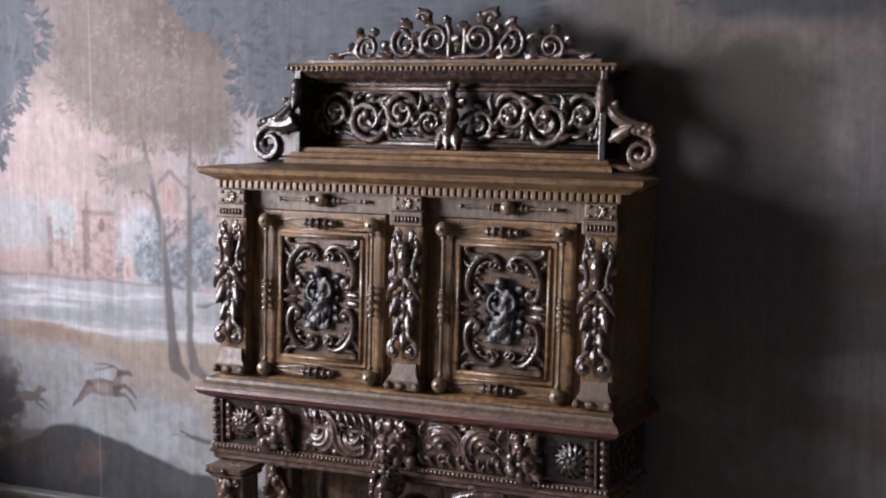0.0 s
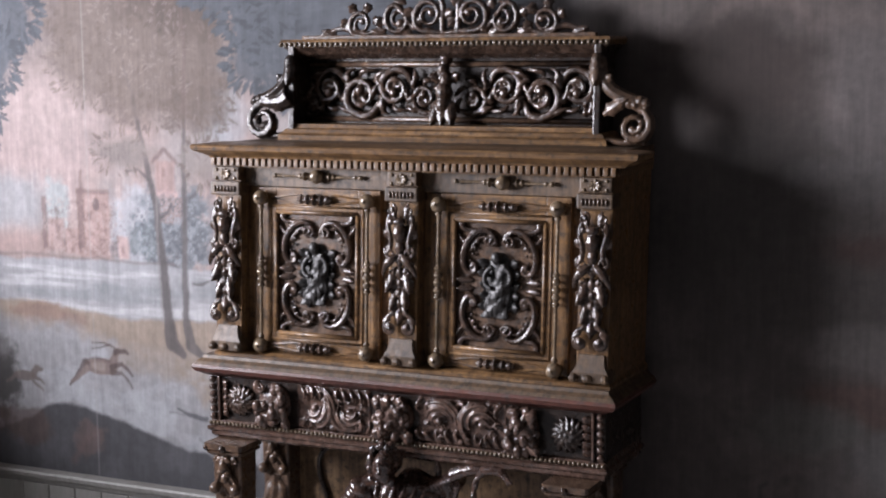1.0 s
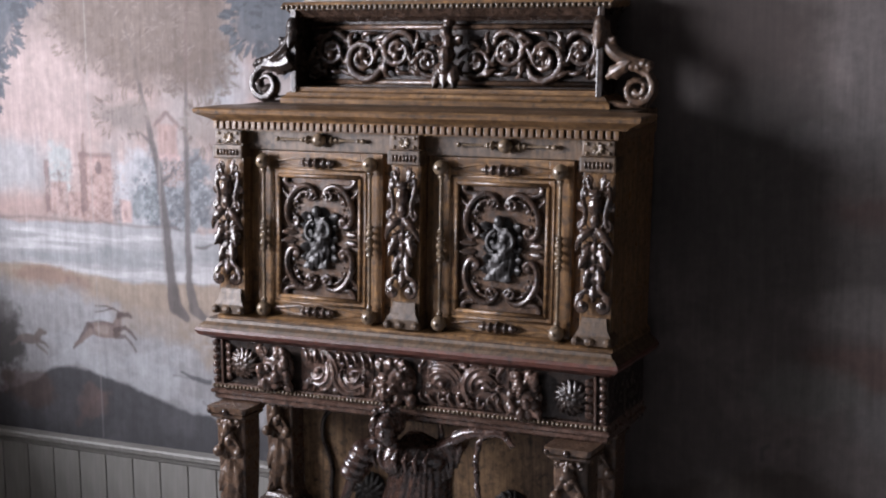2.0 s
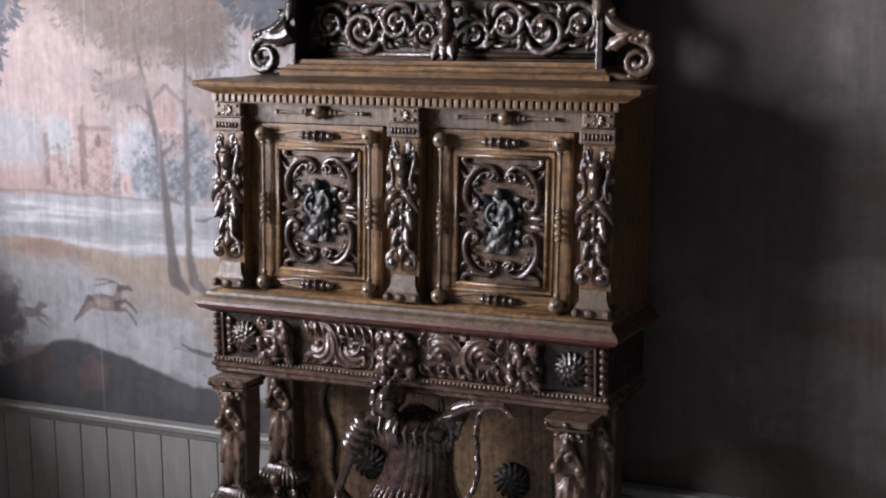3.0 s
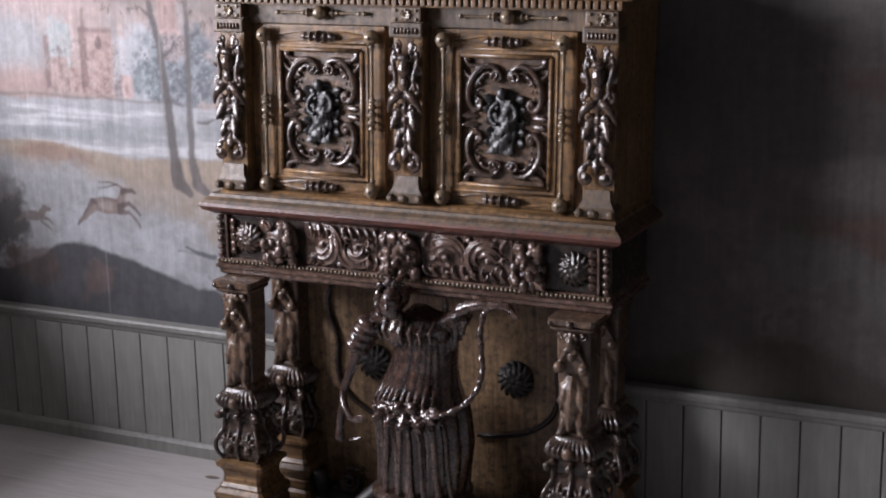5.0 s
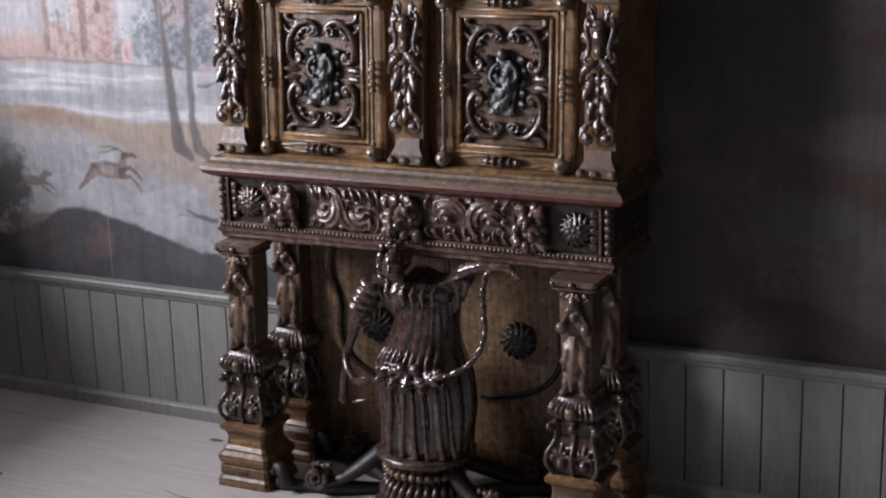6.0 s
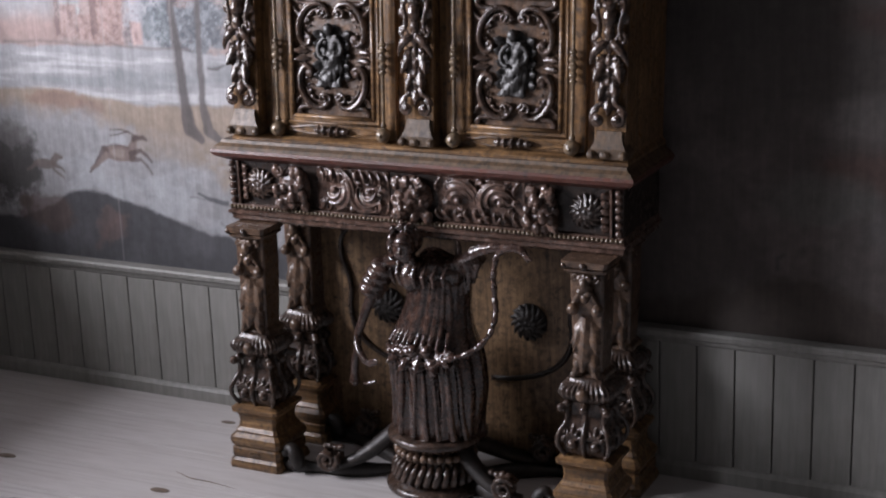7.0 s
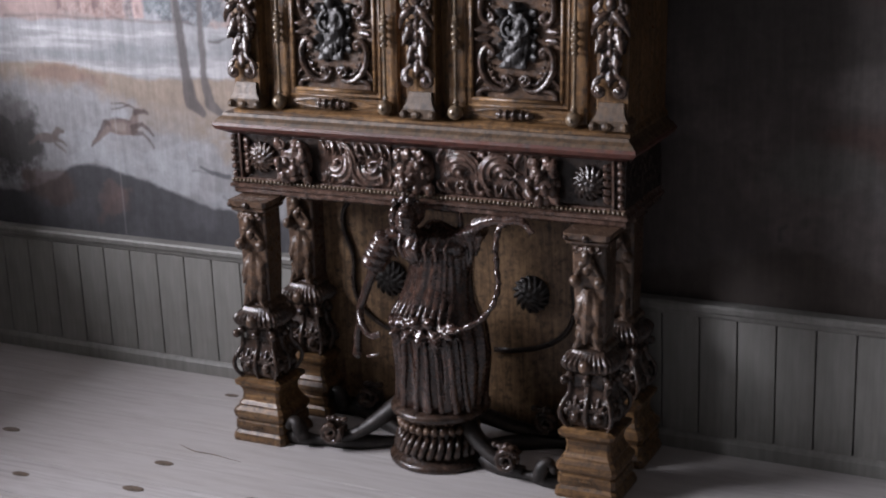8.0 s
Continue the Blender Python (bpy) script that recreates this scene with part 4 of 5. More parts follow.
for sx in (-1, 1):
    for x, y, z, r, way in ((0.262, -0.082, 0.058, 0.034, 1), (0.275, 0.15, 0.070, 0.034, 1)):
        bm = bmesh.new()
        volute(bm, sx * x, z, y, r, 0.5, way * sx, 1.7, 0.26, None, 0.006, 1.6)
        volute(bm, sx * x, z, y + 0.022, r, 0.5, way * sx, 1.7, 0.26, None, -0.006, 1.6)
        sweep(bm, [(sx * x, y + 0.02, z), (sx * x, y + 0.05, z - 0.01)], [r * 0.8, r * 0.5], 8)
        for k in range(4):
            ball(bm, (sx * (x + 0.010 - 0.016 * k), y + 0.01, z + r + 0.004 * (k % 2)), 0.009, 1.1, 1.2, 1, 8)
        fused(part("scroll", bm, CARVED, stand, "carved volute", smooth=True), 0.002)
    for y, k in ((-0.085, 1.0), (0.150, 1.0)):
        # upright leaf hook beside the leg
        bm = bmesh.new()
        x = sx * 0.372
        p = bez((x - sx * 0.022, y, 0.022), (x - sx * 0.010, y, 0.075), (x + sx * 0.010, y, 0.088), (x + sx * 0.022, y, 0.060), 9)
        sweep(bm, p, [.016, .019, .020, .019, .017, .015, .013, .011, .007], 9, 1.2)
        ball(bm, (x + sx * 0.022, y, 0.058), 0.013, seg=10)
        part("leaf_hook", bm, DULL_EBONY, stand, "dark carved leaf hook", smooth=True)
PX, PY = 0.026, 0.020
bm = lathe(bmesh.new(), (PX, PY, 0), [(0, .142), (.010, .144), (.018, .136), (.024, .116), (.034, .112), (.060, .106), (.082, .100), (.106, .102), (.122, .108), (.132, .122), (.140, .134), (.150, .136), (.158, .130), (.162, .08)], 40)
ped = part("pedestal", bm, CARVED, stand, "round gadrooned pedestal", smooth=True)
for i in range(16):
    a = math.pi * (1.0 + (i + 0.5) / 16)
    c, s = math.cos(a), math.sin(a)
    bm = sweep(bmesh.new(), [(PX + .104 * c, PY + .104 * s, 0.088), (PX + .116 * math.cos(a - .05), PY + .116 * math.sin(a - .05), 0.066), (PX + .122 * math.cos(a - .12), PY + .122 * math.sin(a - .12), 0.040), (PX + .116 * math.cos(a - .16), PY + .116 * math.sin(a - .16), 0.030)], [0.006, 0.010, 0.011, 0.006], 8)
    part("gadroon", bm, CARVED, ped, smooth=True)
    bm = ball(bmesh.new(), (PX + .110 * c, PY + .110 * s, 0.107), 0.0118, seg=10)
    part("bead", bm, MID, ped, smooth=True)

# ---------------------------------------------------------------- the figure
bm = bmesh.new()
# rows of the draped body: height, centre x, half width
BODY = ((.158, .036, .118), (.20, .038, .121), (.28, .040, .127), (.35, .034, .127), (.385, .028, .126), (.41, .028, .120), (.45, .038, .098), (.50, .046, .085), (.55, .052, .082), (.60, .050, .084), (.625, .046, .068), (.645, .034, .036), (.655, .030, .022))
BZ, BC, BH = (np.array(c) for c in zip(*BODY))
BY = 0.018


def body_at(z):
    return float(np.interp(z, BZ, BC)), float(np.interp(z, BZ, BH))


def on_body(x, z, out=0.0):
    """Front of the draped body."""
    c, h = body_at(z)
    u = min(0.97, abs(x - c) / h)
    return Vector((x, BY - 0.86 * h * math.sqrt(1 - u * u) - out, z))


rings = []
for k in range(44):
    z = .158 + (.655 - .158) * k / 43
    c, h = body_at(z)
    ring = []
    for i in range(72):
        a = 2 * math.pi * i / 72
        w = 1 + (0.045 * math.sin(11 * a + 4 * z) + 0.03 * math.sin(19 * a - 9 * z)) * (1 if z < .40 else 0.35)
        ring.append((c + h * w * math.cos(a), BY + 0.86 * h * w * math.sin(a), z))
    rings.append(ring)
loop_rings(bm, rings)
# bodice: narrow folds from the breast, slanting and spreading down to the girdle
for i in range(11):
    f = i / 10
    x0, x1 = -0.014 + 0.118 * f, -0.088 + 0.190 * f ** 1.1
    p = []
    for j in range(12):
        g = j / 11
        z = 0.592 + 0.012 * math.sin(math.pi * f) - 0.185 * g
        p.append(on_body(x0 + (x1 - x0) * g ** 1.7, z, 0.007 + 0.003 * (i % 2)))
    sweep(bm, p, [0.0030 + (0.0062 + 0.0022 * (i % 3)) * math.sin(math.pi * (j + 1.4) / 14) for j in range(12)], 7)
# breast fold of cloth
for i in range(3):
    p = [on_body(0.020 + 0.034 * i + 0.010 * g, 0.612 - 0.042 * g, 0.007) for g in (0, .25, .5, .75, 1)]
    sweep(bm, p, [.004, .007, .008, .006, .003], 7)
# skirt: a bundle of sharp folds at one side, a plain knee, falling folds at the other
for x0, x1, r in ((-.078, -.082, .008), (-.060, -.068, .009), (-.044, -.046, .007), (-.024, -.034, .010), (.020, .014, .006), (.040, .052, .007), (.066, .084, .006), (.100, .118, .009), (.124, .142, .008)):
    p = [on_body(x0 + (x1 - x0) * g + 0.004 * math.sin(5 * g), 0.385 - 0.222 * g, 0.005) for g in (0, .15, .3, .45, .6, .75, .9, 1)]
    sweep(bm, p, [r * q for q in (.5, .8, .9, 1, 1, 1.05, 1.2, 1.3)], 7)
# shoulders, the cloth gathered over them
ball(bm, (0.026, -0.020, 0.606), 0.100, 0.98, 0.50, 0.36, 24)
for i in range(7):
    g = i / 6
    sweep(bm, [(-0.058 + 0.165 * g, -0.050 - 0.018 * math.sin(math.pi * g), 0.636), (-0.052 + 0.150 * g, -0.066 - 0.020 * math.sin(math.pi * g), 0.606), (-0.040 + 0.140 * g, -0.064 - 0.022 * math.sin(math.pi * g), 0.576)], [.004, .0075, .004], 7)
# head, neck and bare throat
HX, HY, HZ = 0.004, -0.082, 0.684
tilt = Matrix.Rotation(0.16, 4, "Y") @ Matrix.Rotation(0.2, 4, "X")
ball(bm, (HX, HY - 0.008, HZ), 0.0335, 0.84, 1.0, 1.26, 24, tilt)
sweep(bm, [(HX + 0.004, HY - 0.040, HZ + 0.012), (HX + 0.006, HY - 0.047, HZ - 0.004), (HX + 0.007, HY - 0.040, HZ - 0.010)], [.003, .0055, .003], 8)
sweep(bm, [(HX - 0.018, HY - 0.034, HZ + 0.012), (HX + 0.004, HY - 0.043, HZ + 0.017), (HX + 0.026, HY - 0.030, HZ + 0.010)], [.003, .005, .003], 8)
ball(bm, (HX + 0.007, HY - 0.014, HZ - 0.022), 0.019, 0.9, 0.9, 1.0, 14)
sweep(bm, [(HX + 0.002, HY + 0.012, 0.668), (HX + 0.003, HY + 0.020, 0.640), (HX + 0.006, HY + 0.030, 0.612), (HX + 0.010, HY + 0.034, 0.590)], [0.017, 0.0165, 0.021, 0.034], 14)
ball(bm, (HX + 0.002, -0.064, 0.598), 0.034, 0.82, 0.72, 1.2, 18)
for sx in (-1, 1):
    sweep(bm, [(0.006 + sx * 0.030, -0.046, 0.632), (0.005 + sx * 0.022, -0.066, 0.604), (0.004 + sx * 0.006, -0.076, 0.572)], [.006, .007, .005], 7)
# hair: waved locks drawn back over the crown and down behind the cheek
ball(bm, (HX - 0.002, HY + 0.026, HZ + 0.012), 0.038, 0.95, 1.0, 1.0, 16)
for k in range(6):
    p = []
    for j in range(9):
        g = j / 8
        p.append((HX - 0.010 - (0.026 + 0.020 * math.sin(math.pi * g * 0.75)) * (0.80 + 0.10 * k) - 0.002 * math.sin(9 * g + k),
                  HY + 0.000 + 0.008 * k + 0.010 * g, HZ + 0.050 - 0.004 * k - 0.082 * g))
    sweep(bm, p, [0.0080 + 0.0032 * math.sin(2.4 * j + 1.3 * k) for j in range(9)], 8)
for k in range(7):
    a = 2 * math.pi * k / 7
    ball(bm, (HX - 0.004 + 0.016 * math.cos(a), HY + 0.012 + 0.014 * math.sin(a), HZ + 0.052 + 0.004 * math.sin(3 * a)), 0.0095, seg=9)
# shoulder, puffed sleeve in broad rolls, thin lowered arm
sweep(bm, [(0.0, -0.030, 0.622), (-0.040, -0.034, 0.630), (-0.072, -0.042, 0.618)], [.022, .026, .026], 12)
for k in range(4):
    ball(bm, (-0.078 - 0.011 * k, -0.050 - 0.004 * k, 0.612 - 0.020 * k), 0.038 - 0.003 * (k == 3), 1.0, 1.0, 0.60, 18, Matrix.Rotation(0.55, 4, "Y"))
sweep(bm, [(-0.108, -0.058, 0.550), (-0.120, -0.062, 0.520), (-0.136, -0.068, 0.475), (-0.153, -0.074, 0.428), (-0.150, -0.084, 0.402)], [.0155, .0145, .0125, .0115, .0115], 11)
sweep(bm, [(-0.151, -0.082, 0.408), (-0.138, -0.096, 0.388), (-0.116, -0.106, 0.368), (-0.094, -0.110, 0.360)], [.0115, .0105, .010, .006], 10)
for k in range(3):
    sweep(bm, [(-0.102, -0.112, 0.362 + 0.005 * k), (-0.086, -0.118, 0.366 + 0.006 * k), (-0.072, -0.120, 0.372 + 0.006 * k)], [.0045, .004, .003], 7)
# bundle held at the wrist, short twig
sweep(bm, [(-0.158, -0.074, 0.392), (-0.166, -0.072, 0.352), (-0.170, -0.070, 0.316), (-0.172, -0.070, 0.292), (-0.171, -0.070, 0.280)], [.007, .012, .011, .015, .006], 10)
sweep(bm, [(-0.136, -0.085, 0.296), (-0.118, -0.090, 0.301), (-0.094, -0.092, 0.310)], [.004, .0055, .004], 7)
# raised arm: shoulder drape in folds, forearm stretched out, drooping hand
ball(bm, (0.100, -0.016, 0.604), 0.036, 1.0, 0.9, 1.0, 14)
for k in range(10):
    f = k / 9
    top = Vector((0.086, -0.020, 0.628)).lerp(Vector((0.190, -0.046, 0.680)), f)
    low = Vector((0.108, 0.004, 0.535)).lerp(Vector((0.182, -0.022, 0.632)), f) + Vector((0, 0.010 * math.sin(2.2 * k), -0.022 * math.sin(math.pi * f)))
    sweep(bm, [top, top.lerp(low, 0.5) + Vector((0.003, 0.010, 0)), low], [0.019, 0.013, 0.005], 8)
sweep(bm, [(0.112, 0.0, 0.62), (0.116, -0.004, 0.672), (0.110, 0.0, 0.700)], [0.012, 0.008, 0.003], 8)
sweep(bm, [(0.176, -0.046, 0.672), (0.205, -0.052, 0.687), (0.238, -0.057, 0.697), (0.262, -0.060, 0.697), (0.290, -0.060, 0.702), (0.312, -0.060, 0.700), (0.326, -0.062, 0.686), (0.334, -0.064, 0.672)], [.019, .0165, .014, .012, .0125, .012, .009, .005], 11)
for k in range(2):
    sweep(bm, [(0.318 + 0.006 * k, -0.066, 0.694), (0.330 + 0.008 * k, -0.072, 0.684), (0.338 + 0.010 * k, -0.072, 0.670 + 0.006 * k)], [.005, .0045, .003], 7)
# twisted swag from the arm down to the girdle
p = bez((0.268, -0.062, 0.694), (0.225, -0.062, 0.672), (0.244, -0.066, 0.590), (0.246, -0.070, 0.535), 16) + bez((0.246, -0.070, 0.535), (0.246, -0.078, 0.470), (0.205, -0.095, 0.420), (0.115, -0.108, 0.402), 16)[1:]
sweep(bm, p, [0.0074 + 0.0020 * math.sin(2.0 * i) for i in range(len(p))], 9)
tw = [Vector(q) + Vector((0.006 * math.cos(1.3 * i), 0.006 * math.sin(1.3 * i), 0)) for i, q in enumerate(p)]
sweep(bm, tw, 0.0042, 6)
# girdle: rope of cloth, two round fruits and broad curling leaves
p = [on_body(-0.092 + 0.215 * g, 0.392 + 0.012 * math.sin(math.pi * g), 0.006) for g in [i / 15 for i in range(16)]]
sweep(bm, p, [0.009 + 0.003 * math.sin(2.2 * i) for i in range(16)], 9)
for x, z, r in ((0.020, 0.408, 0.017), (0.058, 0.410, 0.016), (-0.012, 0.398, 0.011), (0.086, 0.402, 0.011), (-0.042, 0.394, 0.010), (-0.068, 0.388, 0.010)):
    ball(bm, on_body(x, z, 0.010), r, 1, 1, 1.1, 14)
for x, z, dx, dz, w in ((0.040, 0.398, -0.004, -0.045, 0.030), (0.060, 0.396, 0.034, -0.038, 0.030), (0.080, 0.400, 0.052, -0.016, 0.028), (0.094, 0.404, 0.050, 0.006, 0.024), (0.014, 0.392, -0.026, -0.034, 0.024), (-0.022, 0.388, -0.030, -0.012, 0.020), (0.112, 0.402, 0.030, -0.024, 0.024), (0.072, 0.392, 0.012, -0.050, 0.024)):
    leaf(bm, (x, z), (x + dx, z + dz), w, on_body(x, z, 0.016).y, 0.018, 3, 8)
fig = new("statue", finish(bm, "statue", FIGURE, True))
fused(fig, 0.0019)
tagged(fig, "dark polished wooden draped statue standing on the stand's pedestal", "statue")

# ---------------------------------------------------------------- the upper cabinet
XC = 0.014
cabinet = thing("carved_cabinet", (XC, 0.13, 0.916), "two-door carved golden oak cabinet resting on its stand", "cabinet")
DY = 0.014          # door face
PYF = -0.016        # pilaster face

bm = boxed(XC - 0.553, XC + 0.553, 0.03, 0.275, 0.930, 1.425, bevel=0.003)
part("body", bm, OAK_UP, cabinet)
bm = bmesh.new()
moulding(bm, XC - 0.555, XC + 0.555, [(0.916, -0.012, 0.006), (0.924, -0.012, 0.006), (0.930, 0.0, 0.0), (0.934, 0.012, -0.002)], 0.275)
part("plinth", bm, OAK, cabinet)
bm = boxed(XC - 0.55, XC + 0.55, 0.012, 0.04, 1.372, 1.424, bevel=0.002)
part("upper_rail", bm, DULL, cabinet, "dark rail under the cornice")
bm = bmesh.new()
moulding(bm, XC - 0.546, XC + 0.566, [(1.447, -0.022, 0.016), (1.452, -0.026, 0.022), (1.458, -0.036, 0.034), (1.464, -0.046, 0.048), (1.468, -0.052, 0.056), (1.478, -0.054, 0.060), (1.482, -0.050, 0.056), (1.484, -0.02, 0.03)], 0.07)
part("cornice", bm, OAK, cabinet, "golden oak moulded cornice")
part("cornice_core", boxed(XC - 0.555, XC + 0.555, 0.07, 0.285, 1.447, 1.483, bevel=0.002), DULL, cabinet)
bm = bmesh.new()
moulding(bm, XC - 0.555, XC + 0.555, [(1.422, -0.006, 0.0), (1.448, -0.008, 0.002)], 0.28)
part("dentil_band", bm, OAK, cabinet)
tooth = finish(boxed(-0.0058, 0.0058, -0.008, 0.008, 0, 0.020, bevel=0.0015), "dentil", OAK)
for i in range(58):
    again("dentil", tooth, cabinet, Matrix.Translation((XC - 0.556 + 1.112 * i / 57, -0.013, 1.4265)))
for i in range(1, 14):
    again("dentil", tooth, cabinet, Matrix.Translation((XC + 0.560, -0.013 + 0.0195 * i, 1.4265)))


def turned(bm, c, axis, half, r, beads_, wide=0.0042):
    prof = []
    n = 110
    s = wide / half
    for i in range(n + 1):
        f = -1 + 2 * i / n
        k = r
        for at, g in beads_:
            k += r * g * math.exp(-((f - at) / s) ** 2)
        prof.append((f * half, k))
    return lathe(bm, c, prof, 10, axis)


def door(cx, flip):
    """Framed door with sunk carved panel, corner balls and turned rods."""
    x0, x1 = cx - 0.186, cx + 0.186
    px0, px1, pz0, pz1 = cx - 0.121, cx + 0.121, 0.985, 1.307
    z0, z1 = 0.934, 1.370
    bm = boxed(px0 - 0.01, px1 + 0.01, DY + 0.011, DY + 0.024, pz0 - 0.01, pz1 + 0.01, bevel=0.0)
    d = part("door", bm, MID, cabinet, "framed door with dark sunk panel")
    for nm, a in (("stile", (x0, px0, DY, DY + 0.02, z0, z1)), ("stile", (px1, x1, DY, DY + 0.02, z0, z1)),
                  ("rail", (px0, px1, DY, DY + 0.02, z0, pz0)), ("rail", (px0, px1, DY, DY + 0.02, pz1, z1))):
        part(nm, boxed(*a, bevel=0.002), OAK_UP if nm == "stile" else OAK, d)
    # moulding round the panel
    for a, b in (((px0, pz0), (px0, pz1)), ((px1, pz0), (px1, pz1)), ((px0, pz0), (px1, pz0)), ((px0, pz1), (px1, pz1))):
        part("panel_moulding", sweep(bmesh.new(), [(a[0], DY, a[1]), (b[0], DY, b[1])], 0.006, 6), OAK, d, smooth=True)
        ox = 0.016 if a[0] == b[0] else 0
        oz = 0.016 if a[1] == b[1] else 0
        sa = 1 if a[0] > cx else -1
        sz = 1 if a[1] > 1.15 else -1
        if ox:
            p = [(a[0] + sa * ox, DY, pz0 - 0.016), (a[0] + sa * ox, DY, pz1 + 0.016)]
        else:
            p = [(px0 - 0.016, DY, a[1] + sz * oz), (px1 + 0.016, DY, a[1] + sz * oz)]
        part("bead_moulding", sweep(bmesh.new(), p, 0.0032, 5), OAK, d, smooth=True)
    # rods with balls at both ends
    for sx in (-1, 1):
        x = cx + sx * 0.158
        bm = turned(bmesh.new(), (x, -0.002, 1.148), "z", 0.180, 0.0046, ((0, 1.6), (-0.035, 0.8), (0.035, 0.8), (-0.10, 1.5), (0.10, 1.5), (-0.135, 0.9), (0.135, 0.9), (-0.20, 1.3), (0.20, 1.3), (-0.96, 1.0), (0.96, 1.0)))
        part("rod", bm, GILT, d, "slim turned rod", smooth=True)
        for z in (0.951, 1.344):
            bm = ball(bmesh.new(), (x, -0.005, z), 0.0200, seg=16)
            ball(bm, (x, -0.0240, z), 0.005, seg=8)
            part("ball", bm, GILT, d, "round turned boss", smooth=True)
    for z in (0.951, 1.342):
        bm = turned(bmesh.new(), (cx, 0.004, z), "x", 0.050, 0.006, ((0, 1.7), (-0.42, 1.3), (0.42, 1.3), (-0.78, .7), (.78, .7)), 0.0066)
        part("turned_ornament", bm, CARVED, d, "dark turned ornament", smooth=True)
        for k in (-1, 1):
            p = bez((cx + k * 0.045, DY - 0.002, z - 0.010), (cx + k * 0.08, DY - 0.002, z - 0.014), (cx + k * 0.10, DY - 0.002, z - 0.002), (cx + k * 0.135, DY - 0.002, z - 0.004), 8)
            part("carved_line", sweep(bmesh.new(), p, 0.003, 5), OAK, d)
            p = [(q[0], q[1], 2 * z - q[2]) for q in p]
            part("carved_line", sweep(bmesh.new(), p, 0.003, 5), OAK, d)
    cartouche(cx, 1.146, DY + 0.010, d)
    return d


def cartouche(cx, cz, y, parent):
    """Four pairs of C-scrolls round a raised oval relief."""
    bm = bmesh.new()
    for sx in (-1, 1):
        for sz in (-1, 1):
            P = lambda u, v: (cx + sx * u, y - 0.006, cz + sz * v)
            # large C from the top centre outwards
            p = bez(P(0.008, 0.105), P(0.018, 0.148), P(0.070, 0.150), P(0.094, 0.090), 14) + bez(P(0.094, 0.090), P(0.104, 0.055), P(0.090, 0.022), P(0.070, 0.030), 9)[1:] + \
                bez(P(0.070, 0.030), P(0.056, 0.036), P(0.062, 0.058), P(0.074, 0.052), 6)[1:]
            n = len(p)
            sweep(bm, p, [0.0050 + 0.0045 * math.sin(math.pi * i / (n - 1)) for i in range(n)], 7, 1.2)
            ball(bm, P(0.072, 0.046), 0.009, 1, 0.9, 1, 8)
            # inner parallel rib
            p = bez(P(0.022, 0.100), P(0.030, 0.130), P(0.064, 0.126), P(0.078, 0.084), 12)
            sweep(bm, p, 0.0038, 6)
            # inner curl at top centre
            volute(bm, cx + sx * 0.026, cz + sz * 0.112, y - 0.008, 0.017, math.pi if sx > 0 else 0.0, sx * sz, 1.2, 0.26)
            for k in range(4):
                ball(bm, P(0.060 + 0.006 * k, 0.108 - 0.016 * k), 0.006 - 0.0005 * k, 1, .8, 1, 7)
            # corner leaf
            p = bez(P(0.050, 0.136), P(0.075, 0.138), P(0.092, 0.128), P(0.104, 0.146), 9) + bez(P(0.104, 0.146), P(0.110, 0.156), P(0.096, 0.158), P(0.097, 0.148), 6)[1:]
            sweep(bm, p, [0.004 + 0.003 * math.sin(math.pi * i / 13) for i in range(14)], 6)
            p = bez(P(0.090, 0.100), P(0.098, 0.112), P(0.108, 0.112), P(0.112, 0.128), 8)
            sweep(bm, p, [0.006, .006, .0055, .005, .0045, .004, .0035, .003], 6)
            # side leaf
            leaf(bm, (cx + sx * 0.070, cz + sz * 0.010), (cx + sx * 0.114, cz + sz * 0.012), 0.016, y - 0.002, 0.010)
    fused(part("cartouche", bm, CARVED, parent, "carved scroll cartouche", smooth=True), 0.002)
    bm = bmesh.new()
    rr = random.Random(int(1000 * (cx + 1)))
    ball(bm, (cx, y + 0.002, cz), 0.055, 0.80, 0.16, 1.5, 14)
    # draped shape: twisting folds
    for k in range(9):
        u = -1 + 2 * k / 8
        p = []
        for j in range(9):
            f = j / 8
            p.append((cx + u * (0.010 + 0.022 * f) + 0.010 * math.sin(4 * f + rr.random()), y - 0.010 - 0.010 * math.sin(math.pi * f) * (1 - u * u), cz + 0.055 - 0.135 * f))
        sweep(bm, p, [0.005 + 0.003 * math.sin(2.5 * j + k) for j in range(9)], 6)
    ball(bm, (cx - 0.006, y - 0.014, cz + 0.070), 0.014, 1, 0.8, 1.15, 10)
    for sx in (-1, 1):
        p = bez((cx + sx * 0.014, y - 0.014, cz + 0.048), (cx + sx * 0.045, y - 0.016, cz + 0.035), (cx + sx * 0.040, y - 0.018, cz - 0.005), (cx + sx * 0.012, y - 0.024, cz + 0.005 * sx), 8)
        sweep(bm, p, 0.0065, 7)
        for k in range(5):
            leaf(bm, (cx + sx * 0.030, cz - 0.055 + 0.026 * k), (cx + sx * (0.050 + 0.008 * rr.random()), cz - 0.05 + 0.028 * k), 0.020, y - 0.002, 0.010)
    for k in range(8):
        ball(bm, (cx + rr.uniform(-0.03, 0.03), y - 0.004, cz - 0.080 + 0.022 * k), rr.uniform(0.006, 0.009), 1, 0.8, 1.2, 8)
    fused(part("relief", bm, PEWTER, parent, "worn blue-grey oval relief", smooth=True), 0.002)


